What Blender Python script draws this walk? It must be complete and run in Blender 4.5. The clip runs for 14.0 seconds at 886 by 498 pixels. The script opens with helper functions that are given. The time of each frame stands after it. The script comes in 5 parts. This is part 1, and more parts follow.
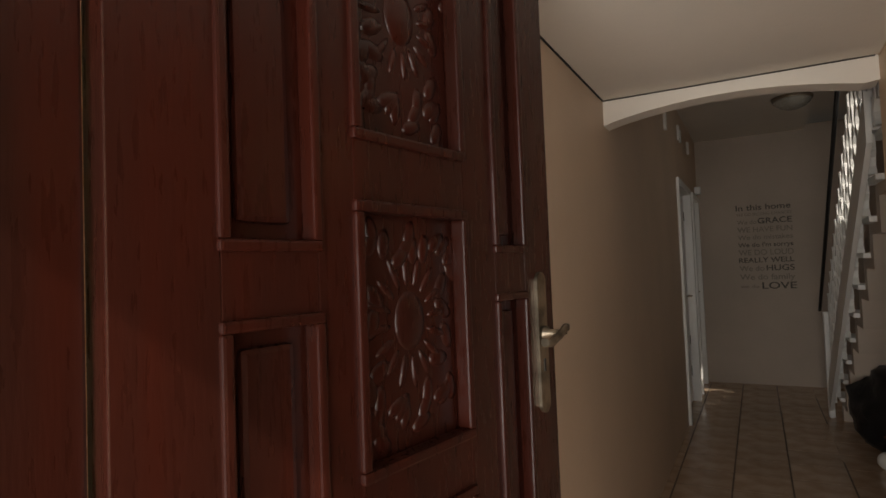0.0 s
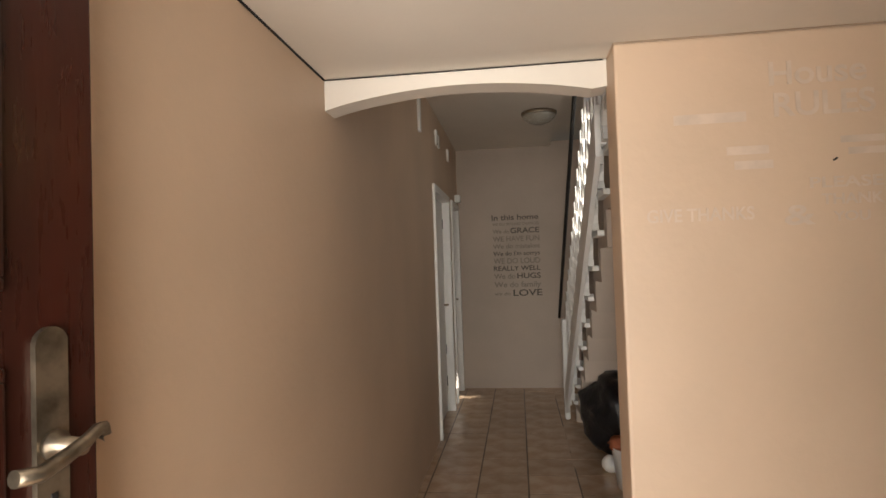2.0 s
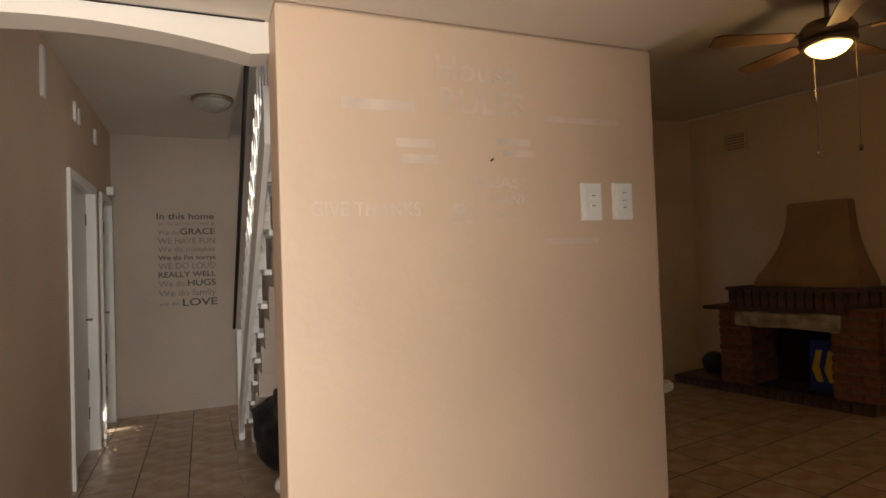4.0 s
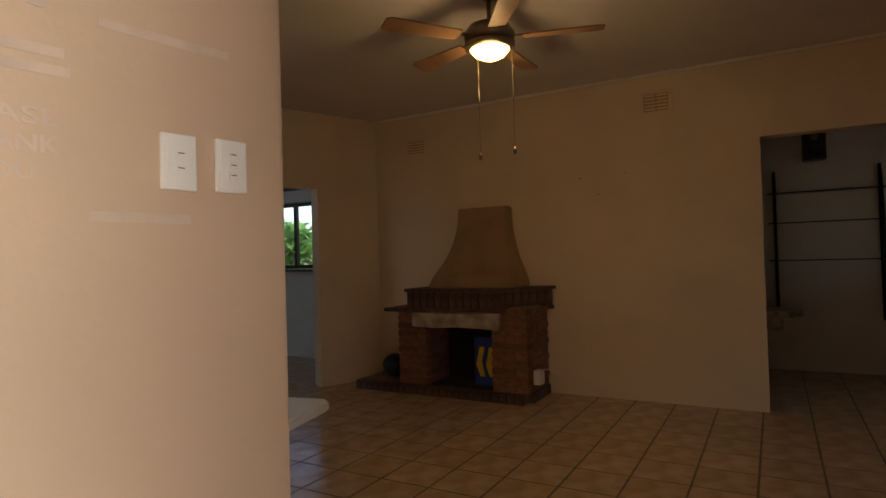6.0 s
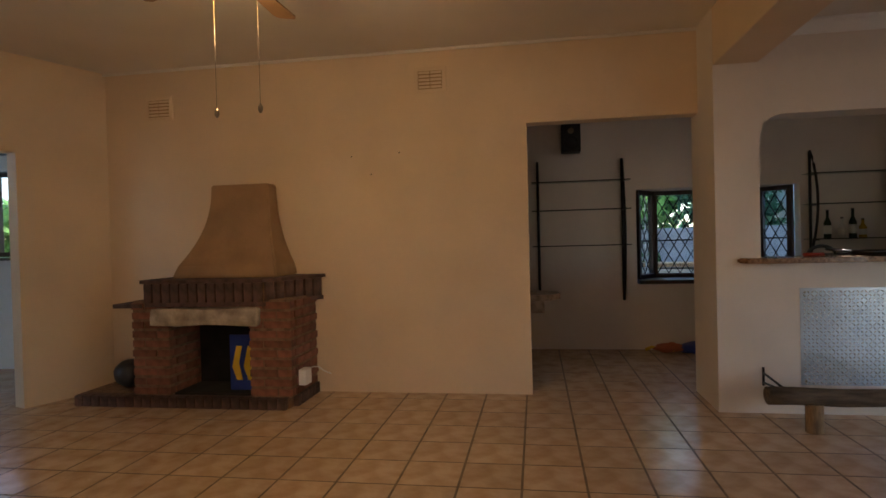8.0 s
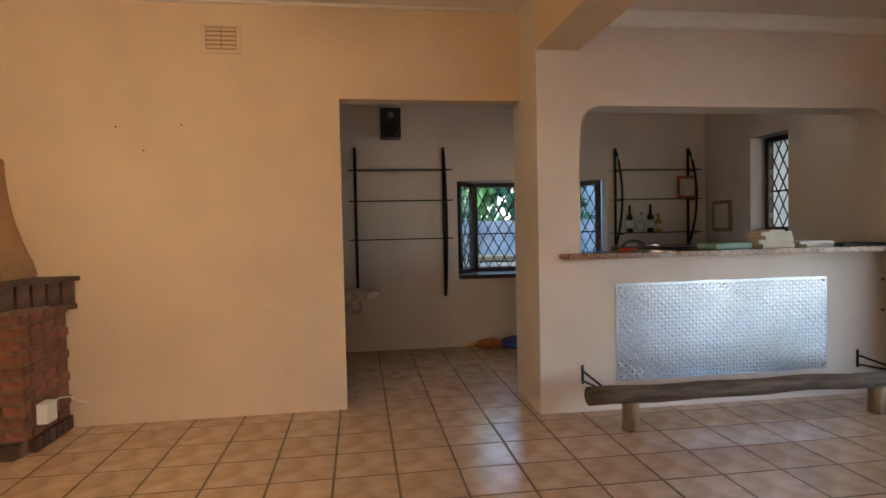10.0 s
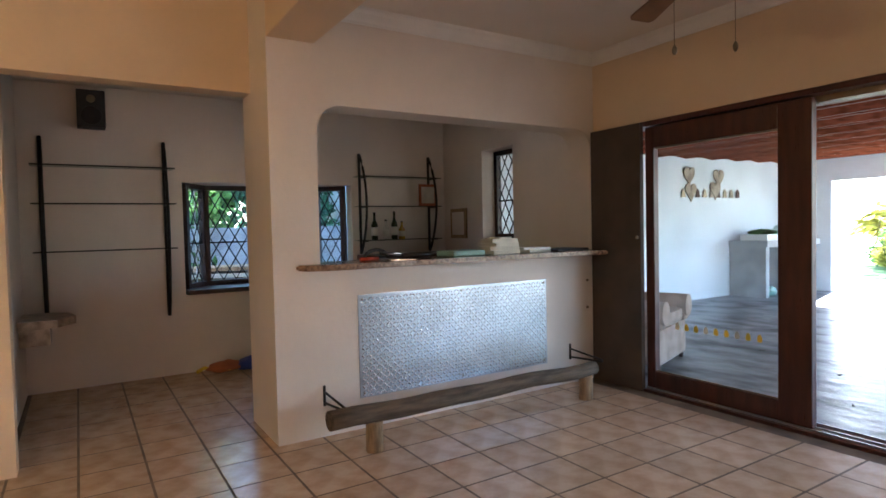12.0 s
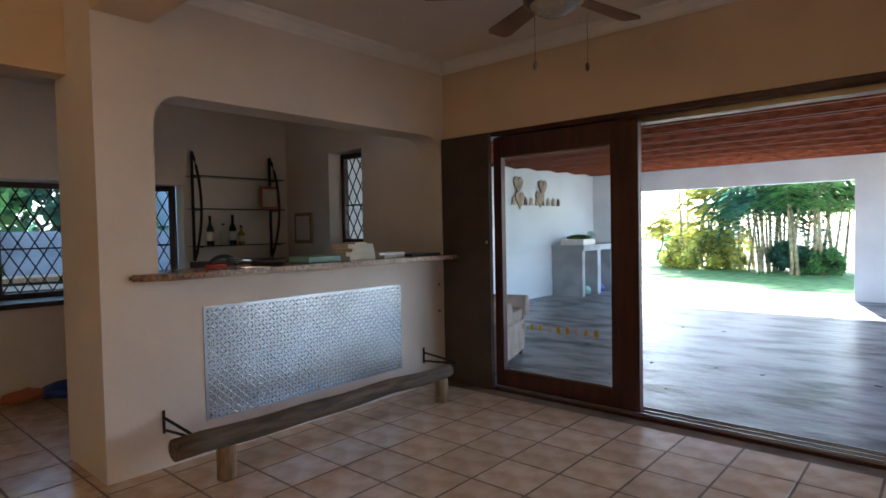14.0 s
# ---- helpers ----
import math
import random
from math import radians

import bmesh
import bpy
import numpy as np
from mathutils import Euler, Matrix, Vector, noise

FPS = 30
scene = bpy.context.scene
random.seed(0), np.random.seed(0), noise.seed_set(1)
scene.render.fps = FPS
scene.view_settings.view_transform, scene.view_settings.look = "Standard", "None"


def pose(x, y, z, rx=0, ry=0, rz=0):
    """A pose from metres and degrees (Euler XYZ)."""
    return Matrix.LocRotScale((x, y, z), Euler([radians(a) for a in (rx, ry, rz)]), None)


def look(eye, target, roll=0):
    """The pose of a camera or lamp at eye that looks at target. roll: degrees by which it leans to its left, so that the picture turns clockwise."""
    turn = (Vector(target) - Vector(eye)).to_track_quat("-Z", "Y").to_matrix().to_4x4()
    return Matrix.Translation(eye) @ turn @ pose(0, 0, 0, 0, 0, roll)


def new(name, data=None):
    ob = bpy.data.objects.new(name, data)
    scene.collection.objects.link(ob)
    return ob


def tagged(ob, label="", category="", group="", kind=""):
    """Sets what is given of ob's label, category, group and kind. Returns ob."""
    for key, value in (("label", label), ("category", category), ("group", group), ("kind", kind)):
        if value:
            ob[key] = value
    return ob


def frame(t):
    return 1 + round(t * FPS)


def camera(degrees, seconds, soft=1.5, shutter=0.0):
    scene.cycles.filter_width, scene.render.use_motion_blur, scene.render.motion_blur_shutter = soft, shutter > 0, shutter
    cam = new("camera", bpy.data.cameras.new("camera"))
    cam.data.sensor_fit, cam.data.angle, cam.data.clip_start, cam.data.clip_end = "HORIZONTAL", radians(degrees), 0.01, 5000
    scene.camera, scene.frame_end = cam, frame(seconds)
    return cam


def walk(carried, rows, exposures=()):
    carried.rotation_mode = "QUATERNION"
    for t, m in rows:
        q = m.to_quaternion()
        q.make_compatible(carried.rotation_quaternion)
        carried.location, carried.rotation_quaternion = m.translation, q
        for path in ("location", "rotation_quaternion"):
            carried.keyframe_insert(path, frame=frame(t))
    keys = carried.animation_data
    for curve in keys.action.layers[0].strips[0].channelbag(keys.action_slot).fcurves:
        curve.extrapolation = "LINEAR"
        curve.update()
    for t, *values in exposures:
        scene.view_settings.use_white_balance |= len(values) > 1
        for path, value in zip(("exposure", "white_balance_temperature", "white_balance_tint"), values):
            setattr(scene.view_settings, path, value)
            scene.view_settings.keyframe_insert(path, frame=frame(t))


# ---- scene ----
cam = camera(74.6, 14.0, soft=1.6)
PATH = [
    (0, (2.754, 3.117, 1.348), (2.112, 5.009, 1.425), -2.2),
    (0.5, (2.769, 3.233, 1.341), (2.304, 5.176, 1.412), -2.2),
    (1, (2.825, 3.373, 1.343), (2.532, 5.351, 1.41), -2.1),
    (1.5, (2.894, 3.557, 1.345), (2.77, 5.552, 1.407), -2.0),
    (2, (2.953, 3.666, 1.389), (3.03, 5.663, 1.448), -1.9),
    (2.5, (2.976, 3.712, 1.384), (3.279, 5.688, 1.444), -2.2),
    (3, (3.012, 3.796, 1.383), (3.538, 5.725, 1.437), -2.2),
    (3.5, (3.057, 3.879, 1.381), (3.837, 5.72, 1.432), -2.0),
    (4, (3.131, 3.936, 1.363), (4.189, 5.632, 1.411), -2.0),
    (4.2, (3.175, 3.945, 1.356), (4.354, 5.56, 1.398), -2.1),
    (6.3, (3.795, 4.166, 1.31), (5.594, 5.04, 1.349), -1.7),
    (6.5, (3.837, 4.167, 1.302), (5.676, 4.952, 1.345), -1.8),
    (7, (3.959, 4.185, 1.275), (5.875, 4.758, 1.31), -1.9),
    (7.2, (4.021, 4.171, 1.278), (5.955, 4.682, 1.297), -1.9),
    (9.3, (4.643, 4.185, 1.298), (6.642, 4.15, 1.236), -1.1),
    (9.5, (4.698, 4.156, 1.305), (6.693, 4.045, 1.237), -1.2),
    (10, (4.864, 4.109, 1.301), (6.843, 3.826, 1.229), -1.2),
    (10.5, (4.969, 4.008, 1.303), (6.921, 3.579, 1.228), -1.3),
    (11, (5.01, 3.94, 1.284), (6.911, 3.323, 1.215), -1.3),
    (11.5, (5.084, 3.897, 1.301), (6.891, 3.043, 1.23), -1.3),
    (12, (5.163, 3.897, 1.317), (6.856, 2.835, 1.246), -1.3),
    (12.5, (5.236, 3.934, 1.318), (6.825, 2.721, 1.249), -1.3),
    (13, (5.288, 3.966, 1.316), (6.791, 2.648, 1.248), -1.2),
    (13.5, (5.319, 3.985, 1.316), (6.732, 2.57, 1.25), -1.2),
    (14, (5.345, 3.994, 1.321), (6.664, 2.492, 1.255), -1.1),
]
walk(cam, [(t, look(eye, target, roll)) for t, eye, target, roll in PATH], exposures=[(0.0, -0.75, 6500, 10), (0.5, 0.0, 6500, 10), (1.0, 0.5, 6500, 10), (1.5, 0.65, 6500, 10), (3.5, 0.7, 6500, 10), (4.2, 0.65, 6500, 10), (6.5, 1.4, 6400, 10), (7.2, 1.85, 6200, 10), (9.3, 3.15, 5900, 10), (11.5, 3.5, 5600, 10), (12.5, 3.25, 5500, 10), (14.0, 2.75, 5500, 10)])

# ---- world, sun, large lights ----
world = bpy.data.worlds.new("world")
scene.world = world
world.use_nodes = True
wn = world.node_tree.nodes
sky = wn.new("ShaderNodeTexSky")
sky.sky_type, sky.sun_disc = "NISHITA", False
sky.sun_elevation, sky.sun_rotation = radians(40), radians(165)
wn["Background"].inputs[1].default_value = 0.15
world.node_tree.links.new(sky.outputs[0], wn["Background"].inputs[0])
sun = new("sun", bpy.data.lights.new("sun", "SUN"))
sun.data.energy, sun.data.angle, sun.data.color = 5.0, radians(0.5), (1.0, 0.93, 0.82)
sun.matrix_world = look((0, 0, 20), (-0.26 * 10, 0.97 * 10, 20 - 8.4))


def fill_lamp(name, centre, target, w, h, power, color=(0.86, 0.93, 1.0)):
    """An added area lamp that stands in for daylight near an opening."""
    lamp = new(name, bpy.data.lights.new(name, "AREA"))
    lamp.data.shape, lamp.data.size, lamp.data.size_y = "RECTANGLE", w, h
    lamp.data.energy, lamp.data.color = power, color
    lamp.matrix_world = look(centre, target)
    lamp.visible_camera = True
    return lamp


# the hall and lobby stand at an angle to the lounge
HALL = pose(2.628, 5.735, 0, 0, 0, -9.5)


def hp(x, y, z):
    return HALL @ Vector((x, y, z))


fill_lamp("front_door_daylight", hp(0.85, -3.9, 0.9), hp(0.65, 0, 1.35), 2.3, 2.0, 170, (1.0, 0.95, 0.88))
# added strip hidden above the sliding door's head, brightens the room inside
fill_lamp("slider_fill", (6.6, -0.42, 2.28), (6.6, 2.6, 1.2), 3.0, 0.22, 3)
# added lamp before the solid stair wall, brightens the flight
fill_lamp("stair_fill", hp(1.93, 2.0, 2.35), hp(1.0, 2.6, 1.5), 1.6, 0.5, 4, (1.0, 0.97, 0.92))


# ---- materials ----
def mat(name, base, rough=0.6, metal=0.0, vary=0.12, scale=6.0, fine=60.0, bump=0.05, other=None, rand=0.0, stretch=(1, 1, 1), spec=0.5):
    m = bpy.data.materials.new(name)
    m.use_nodes = True
    nt = m.node_tree
    n, link = nt.nodes, nt.links.new
    b = n["Principled BSDF"]
    b.inputs["Roughness"].default_value, b.inputs["Metallic"].default_value = rough, metal
    b.inputs["Specular IOR Level"].default_value = spec
    co = n.new("ShaderNodeTexCoord")
    mp = n.new("ShaderNodeMapping")
    mp.inputs["Scale"].default_value = stretch
    link(co.outputs["Object"], mp.inputs[0])
    big, small = n.new("ShaderNodeTexNoise"), n.new("ShaderNodeTexNoise")
    for t, s in ((big, scale), (small, fine)):
        t.inputs["Scale"].default_value, t.inputs["Detail"].default_value = s, 4
        link(mp.outputs[0], t.inputs["Vector"])
    ramp = n.new("ShaderNodeMix")
    ramp.data_type = "RGBA"
    dark = other or [c * (1 - vary * 2) for c in base]
    ramp.inputs[6].default_value, ramp.inputs[7].default_value = (*dark, 1), (*[min(c * (1 + vary * 0.4), 1) for c in base], 1)
    mr = n.new("ShaderNodeMapRange")
    mr.inputs[1].default_value, mr.inputs[2].default_value = 0.3, 0.62
    link(big.outputs["Fac"], mr.inputs[0])
    link(mr.outputs[0], ramp.inputs[0])
    hsv = n.new("ShaderNodeHueSaturation")
    link(ramp.outputs[2], hsv.inputs["Color"])
    val = n.new("ShaderNodeMath")
    val.operation = "MULTIPLY_ADD"
    link(small.outputs["Fac"], val.inputs[0])
    val.inputs[1].default_value, val.inputs[2].default_value = vary, 1 - vary * 0.5
    out = val
    if rand:
        oi = n.new("ShaderNodeObjectInfo")
        add = n.new("ShaderNodeMath")
        add.operation = "MULTIPLY_ADD"
        link(oi.outputs["Random"], add.inputs[0])
        add.inputs[1].default_value = rand
        link(val.outputs[0], add.inputs[2])
        out = add
    link(out.outputs[0], hsv.inputs["Value"])
    link(hsv.outputs[0], b.inputs["Base Color"])
    rr = n.new("ShaderNodeMapRange")
    rr.inputs[3].default_value, rr.inputs[4].default_value = max(rough - 0.08, 0.02), min(rough + 0.1, 1)
    link(small.outputs["Fac"], rr.inputs[0])
    link(rr.outputs[0], b.inputs["Roughness"])
    if bump:
        bp = n.new("ShaderNodeBump")
        bp.inputs["Strength"].default_value, bp.inputs["Distance"].default_value = bump, 0.01
        link(small.outputs["Fac"], bp.inputs["Height"])
        link(bp.outputs[0], b.inputs["Normal"])
    return m


def glow(name, color, strength):
    m = mat(name, color, 0.3, vary=0.02, bump=0)
    b = m.node_tree.nodes["Principled BSDF"]
    b.inputs["Emission Color"].default_value, b.inputs["Emission Strength"].default_value = (*color, 1), strength
    return m


def glass_mat(name, tint=(0.96, 0.98, 0.98)):
    """Thin clear pane: mostly clear, with a sheen that grows at grazing angles."""
    m = bpy.data.materials.new(name)
    m.use_nodes = True
    n, link = m.node_tree.nodes, m.node_tree.links.new
    n.remove(n["Principled BSDF"])
    tr, gl, mix, fr = n.new("ShaderNodeBsdfTransparent"), n.new("ShaderNodeBsdfGlossy"), n.new("ShaderNodeMixShader"), n.new("ShaderNodeLayerWeight")
    tr.inputs[0].default_value = (*tint, 1)
    gl.inputs["Roughness"].default_value = 0.02
    power, ramp = n.new("ShaderNodeMath"), n.new("ShaderNodeMath")
    power.operation, ramp.operation = "POWER", "MULTIPLY_ADD"
    link(fr.outputs["Facing"], power.inputs[0])
    power.inputs[1].default_value = 4.0
    link(power.outputs[0], ramp.inputs[0])
    ramp.inputs[1].default_value, ramp.inputs[2].default_value = 0.55, 0.03
    link(ramp.outputs[0], mix.inputs[0])
    link(tr.outputs[0], mix.inputs[1])
    link(gl.outputs[0], mix.inputs[2])
    link(mix.outputs[0], n["Material Output"].inputs[0])
    return m


PAINT = mat("peach_paint", (0.71, 0.545, 0.365), 0.55, vary=0.05, scale=1.3, fine=35, bump=0.12)
PAINT_L = mat("lobby_paint", (0.62, 0.46, 0.325), 0.5, vary=0.05, scale=1.3, fine=35, bump=0.12)
PINK = mat("pinkish_white_paint", (0.73, 0.65, 0.57), 0.55, vary=0.05, scale=1.5, fine=35, bump=0.12)
# darker than the lobby beige: part of the hall's shade is in this colour
HALLP = mat("shaded_hall_paint", (0.50, 0.41, 0.33), 0.6, vary=0.07, scale=1.2, fine=35, bump=0.12)
CEIL = mat("ceiling_paint", (0.74, 0.68, 0.60), 0.75, vary=0.04, scale=1.0, fine=50, bump=0.08)
WHITE = mat("white_gloss_paint", (0.78, 0.76, 0.72), 0.35, vary=0.04, scale=3, fine=40, bump=0.04)
PATIOW = mat("patio_white_wall", (0.78, 0.82, 0.86), 0.75, vary=0.06, scale=1.4, fine=30, bump=0.15)
PLASTIC = mat("white_plastic", (0.8, 0.79, 0.75), 0.3, vary=0.02, scale=8, fine=80, bump=0.01)
TILE = mat("ceramic_tile", (0.52, 0.385, 0.27), 0.2, vary=0.14, scale=7, fine=45, bump=0.06, other=(0.40, 0.26, 0.16), rand=0.14)
GROUT = mat("tile_grout", (0.17, 0.12, 0.08), 0.9, vary=0.2, scale=6, fine=80)
DOORWOOD = mat("mahogany_varnish", (0.027, 0.0055, 0.003), 0.28, spec=0.3, vary=0.16, scale=5, fine=40, bump=0.06, other=(0.018, 0.006, 0.004), stretch=(3, 3, 0.35))
DARKWOOD = mat("dark_stained_wood", (0.045, 0.020, 0.012), 0.38, vary=0.25, scale=6, fine=60, bump=0.08, stretch=(3, 3, 0.4))
REDWOOD = mat("slider_wood", (0.07, 0.019, 0.011), 0.3, vary=0.25, scale=5, fine=50, bump=0.06, stretch=(3, 3, 0.4))
SHUT = mat("brown_shutter_board", (0.075, 0.050, 0.034), 0.6, vary=0.15, scale=4, fine=60, bump=0.05)
LOGWOOD = mat("weathered_log", (0.12, 0.085, 0.055), 0.75, vary=0.35, scale=9, fine=60, bump=0.5, other=(0.05, 0.034, 0.022), stretch=(4, 0.6, 4))
POSTWOOD = mat("pale_pole_wood", (0.36, 0.24, 0.13), 0.7, vary=0.25, scale=10, fine=60, bump=0.3, stretch=(3, 3, 0.6))
BRICK = mat("face_brick", (0.16, 0.062, 0.036), 0.85, vary=0.3, scale=14, fine=90, bump=0.12, other=(0.10, 0.04, 0.024), rand=0.7)
BRICKD = mat("dark_face_brick", (0.085, 0.045, 0.034), 0.7, vary=0.3, scale=14, fine=90, bump=0.35, rand=0.5)
MORTAR = mat("mortar", (0.21, 0.125, 0.072), 0.95, vary=0.2, scale=20, fine=90, bump=0.4)
STONE = mat("pale_lintel_stone", (0.42, 0.35, 0.26), 0.85, vary=0.35, scale=8, fine=50, bump=0.6, other=(0.2, 0.16, 0.12))
HOODP = mat("tan_hood_plaster", (0.34, 0.20, 0.095), 0.75, vary=0.1, scale=4, fine=50, bump=0.25)
SOOT = mat("soot_black", (0.02, 0.017, 0.015), 0.95, vary=0.3, scale=6)
BLACK = mat("black_metal", (0.018, 0.016, 0.015), 0.45, 0.4, vary=0.2, scale=10, bump=0.05)
BLACKP = mat("black_plastic", (0.02, 0.02, 0.022), 0.4, vary=0.1, scale=10, bump=0.02)
STEEL = mat("checker_plate_aluminium", (0.50, 0.53, 0.57), 0.32, 0.9, vary=0.08, scale=3, fine=50, bump=0.05)
# brighter copy of the plate metal: the raised tread's glint is in its colour
STEELD = mat("glint_tread_aluminium", (0.68, 0.71, 0.75), 0.22, 1.0, vary=0.04, scale=3, bump=0)
BRASS = mat("aged_brass", (0.27, 0.22, 0.16), 0.32, 0.9, vary=0.3, scale=25, fine=90, bump=0.08)
NICKEL = mat("brushed_nickel", (0.30, 0.24, 0.17), 0.35, 0.9, vary=0.1, scale=10)
BLADE = mat("fan_blade_veneer", (0.27, 0.15, 0.075), 0.45, vary=0.2, scale=5, fine=40, bump=0.04)
GRANITE = mat("brown_granite", (0.30, 0.19, 0.12), 0.22, vary=0.5, scale=45, fine=140, bump=0.03, other=(0.10, 0.06, 0.045))
MARBLE = mat("pale_marble", (0.5, 0.40, 0.30), 0.3, vary=0.25, scale=14, fine=60)
GLASS = glass_mat("window_glass")
SHELFGLASS = glass_mat("shelf_glass", (0.7, 0.8, 0.76))
CONC = mat("polished_concrete", (0.19, 0.20, 0.22), 0.34, spec=0.45, vary=0.4, scale=2.6, fine=7.0, bump=1.0, other=(0.022, 0.023, 0.027), stretch=(0.65, 1.2, 1))
for stain in [n for n in CONC.node_tree.nodes if n.type == "MAP_RANGE" and n.inputs[2].default_value < 0.7]:
    # blotchy worn polish: the dark stains are dull, the rest shines
    stain.inputs[1].default_value, stain.inputs[2].default_value = 0.36, 0.57
    sheen = CONC.node_tree.nodes.new("ShaderNodeMath")
    sheen.operation = "MULTIPLY_ADD"
    sheen.inputs[1].default_value, sheen.inputs[2].default_value = 0.3, 0.2
    CONC.node_tree.links.new(stain.outputs[0], sheen.inputs[0])
    CONC.node_tree.links.new(sheen.outputs[0], CONC.node_tree.nodes["Principled BSDF"].inputs["Specular IOR Level"])
CONCR = mat("rough_concrete", (0.42, 0.43, 0.44), 0.85, vary=0.15, scale=3, fine=40, bump=0.2)
ROOFW = mat("roof_boards", (0.16, 0.045, 0.022), 0.8, spec=0.0, vary=0.3, scale=6, fine=50, bump=0.1, rand=0.5)
GRASS = mat("lawn", (0.10, 0.20, 0.035), 0.9, vary=0.3, scale=4, fine=60, bump=0.5)
EARTH = mat("sandy_ground", (0.34, 0.29, 0.22), 0.95, vary=0.2, scale=2, fine=30, bump=0.3)
LEAF = mat("leaf_green", (0.16, 0.30, 0.09), 0.5, vary=0.4, scale=3, fine=20, bump=0.0, rand=0.4)
LEAFY = mat("leaf_yellow_green", (0.46, 0.45, 0.10), 0.5, vary=0.4, scale=3, fine=20, bump=0.0, rand=0.4)
LEAFD = mat("leaf_dark", (0.09, 0.20, 0.12), 0.45, vary=0.4, scale=3, fine=20, bump=0.0, rand=0.4)
for leafy in (LEAF, LEAFY, LEAFD):
    nt = leafy.node_tree
    pb, out_node = nt.nodes["Principled BSDF"], nt.nodes["Material Output"]
    tl, mx = nt.nodes.new("ShaderNodeBsdfTranslucent"), nt.nodes.new("ShaderNodeMixShader")
    nt.links.new(pb.inputs["Base Color"].links[0].from_socket, tl.inputs[0])
    mx.inputs[0].default_value = 0.65
    nt.links.new(pb.outputs[0], mx.inputs[1])
    nt.links.new(tl.outputs[0], mx.inputs[2])
    nt.links.new(mx.outputs[0], out_node.inputs[0])
STEM = mat("palm_stem", (0.30, 0.25, 0.13), 0.8, vary=0.3, scale=8, fine=40, bump=0.3)
FABRIC = mat("beige_upholstery", (0.40, 0.31, 0.26), 0.9, vary=0.15, scale=8, fine=120, bump=0.3)
BLUE = mat("blue_paint", (0.02, 0.05, 0.30), 0.5, vary=0.1)
YELLOW = mat("yellow_paint", (0.75, 0.50, 0.03), 0.5, vary=0.1)
RED = mat("red_plastic", (0.45, 0.05, 0.02), 0.4, vary=0.1)
TERRA = mat("orange_cloth", (0.42, 0.13, 0.06), 0.8, vary=0.2)
PAPER = mat("book_paper", (0.66, 0.62, 0.52), 0.8, vary=0.08, scale=10)
TEALP = mat("pale_green_plastic", (0.25, 0.42, 0.36), 0.4, vary=0.1)
INK = mat("grey_vinyl_lettering", (0.10, 0.085, 0.07), 0.6, vary=0.1)
INKL = mat("light_vinyl_lettering", (0.28, 0.235, 0.19), 0.6, vary=0.1)
GHOST = mat("faded_lettering", (0.645, 0.515, 0.41), 0.5, vary=0.08, scale=12)
BAGM = mat("black_bin_bag", (0.012, 0.012, 0.014), 0.35, vary=0.2, scale=12, fine=30, bump=0.5)
BOTTLE = mat("dark_green_bottle", (0.02, 0.035, 0.012), 0.1, vary=0.1, bump=0)
AMBER = mat("yellow_bottle", (0.45, 0.28, 0.03), 0.2, vary=0.1, bump=0)
BULB = glow("lit_glass_bowl", (1.0, 0.62, 0.16), 5.0)
OPAL = mat("opal_glass_bowl", (0.36, 0.34, 0.29), 0.25, vary=0.05, bump=0)


# ---- mesh helpers ----
def box(bm, x0, x1, y0, y1, z0, z1, bevel=0.0, m=None):
    made = bmesh.ops.create_cube(bm, size=1.0)["verts"]
    s = Matrix.Translation(((x0 + x1) / 2, (y0 + y1) / 2, (z0 + z1) / 2)) @ Matrix.Diagonal((abs(x1 - x0), abs(y1 - y0), abs(z1 - z0), 1))
    bmesh.ops.transform(bm, matrix=(m @ s) if m else s, verts=made)
    if bevel:
        edges = list({e for v in made for e in v.link_edges})
        bmesh.ops.bevel(bm, geom=edges, offset=bevel, segments=2, affect="EDGES", profile=0.6)
    return bm


def prism(bm, pts, axis, a, b, m=None):
    """An outline in the plane across the axis, extruded from a to b."""
    order = {"x": lambda p, q: (q, p[0], p[1]), "y": lambda p, q: (p[0], q, p[1]), "z": lambda p, q: (p[0], p[1], q)}[axis]
    lo, hi = [bm.verts.new(order(p, a)) for p in pts], [bm.verts.new(order(p, b)) for p in pts]
    if m:
        for v in lo + hi:
            v.co = m @ v.co
    k = len(pts)
    faces = [bm.faces.new(lo), bm.faces.new(hi)] + [bm.faces.new((lo[i], lo[(i + 1) % k], hi[(i + 1) % k], hi[i])) for i in range(k)]
    bmesh.ops.recalc_face_normals(bm, faces=faces)
    return bm


def tube(bm, pts, r, sides=10, r_end=None, cap=True):
    """A round bar along a line of points."""
    pts = [Vector(p) for p in pts]
    rings = []
    for i, p in enumerate(pts):
        d = (pts[min(i + 1, len(pts) - 1)] - pts[max(i - 1, 0)]).normalized()
        u = d.cross(Vector((0, 0, 1)) if abs(d.z) < 0.9 else Vector((1, 0, 0))).normalized()
        w = d.cross(u)
        rad = r if r_end is None else r + (r_end - r) * i / max(len(pts) - 1, 1)
        rings.append([bm.verts.new(p + rad * (math.cos(k * math.tau / sides) * u + math.sin(k * math.tau / sides) * w)) for k in range(sides)])
    for a, b in zip(rings, rings[1:]):
        for k in range(sides):
            f = bm.faces.new((a[k], a[(k + 1) % sides], b[(k + 1) % sides], b[k]))
            f.smooth = True
    if cap:
        bm.faces.new(rings[0][::-1]), bm.faces.new(rings[-1])
    return bm


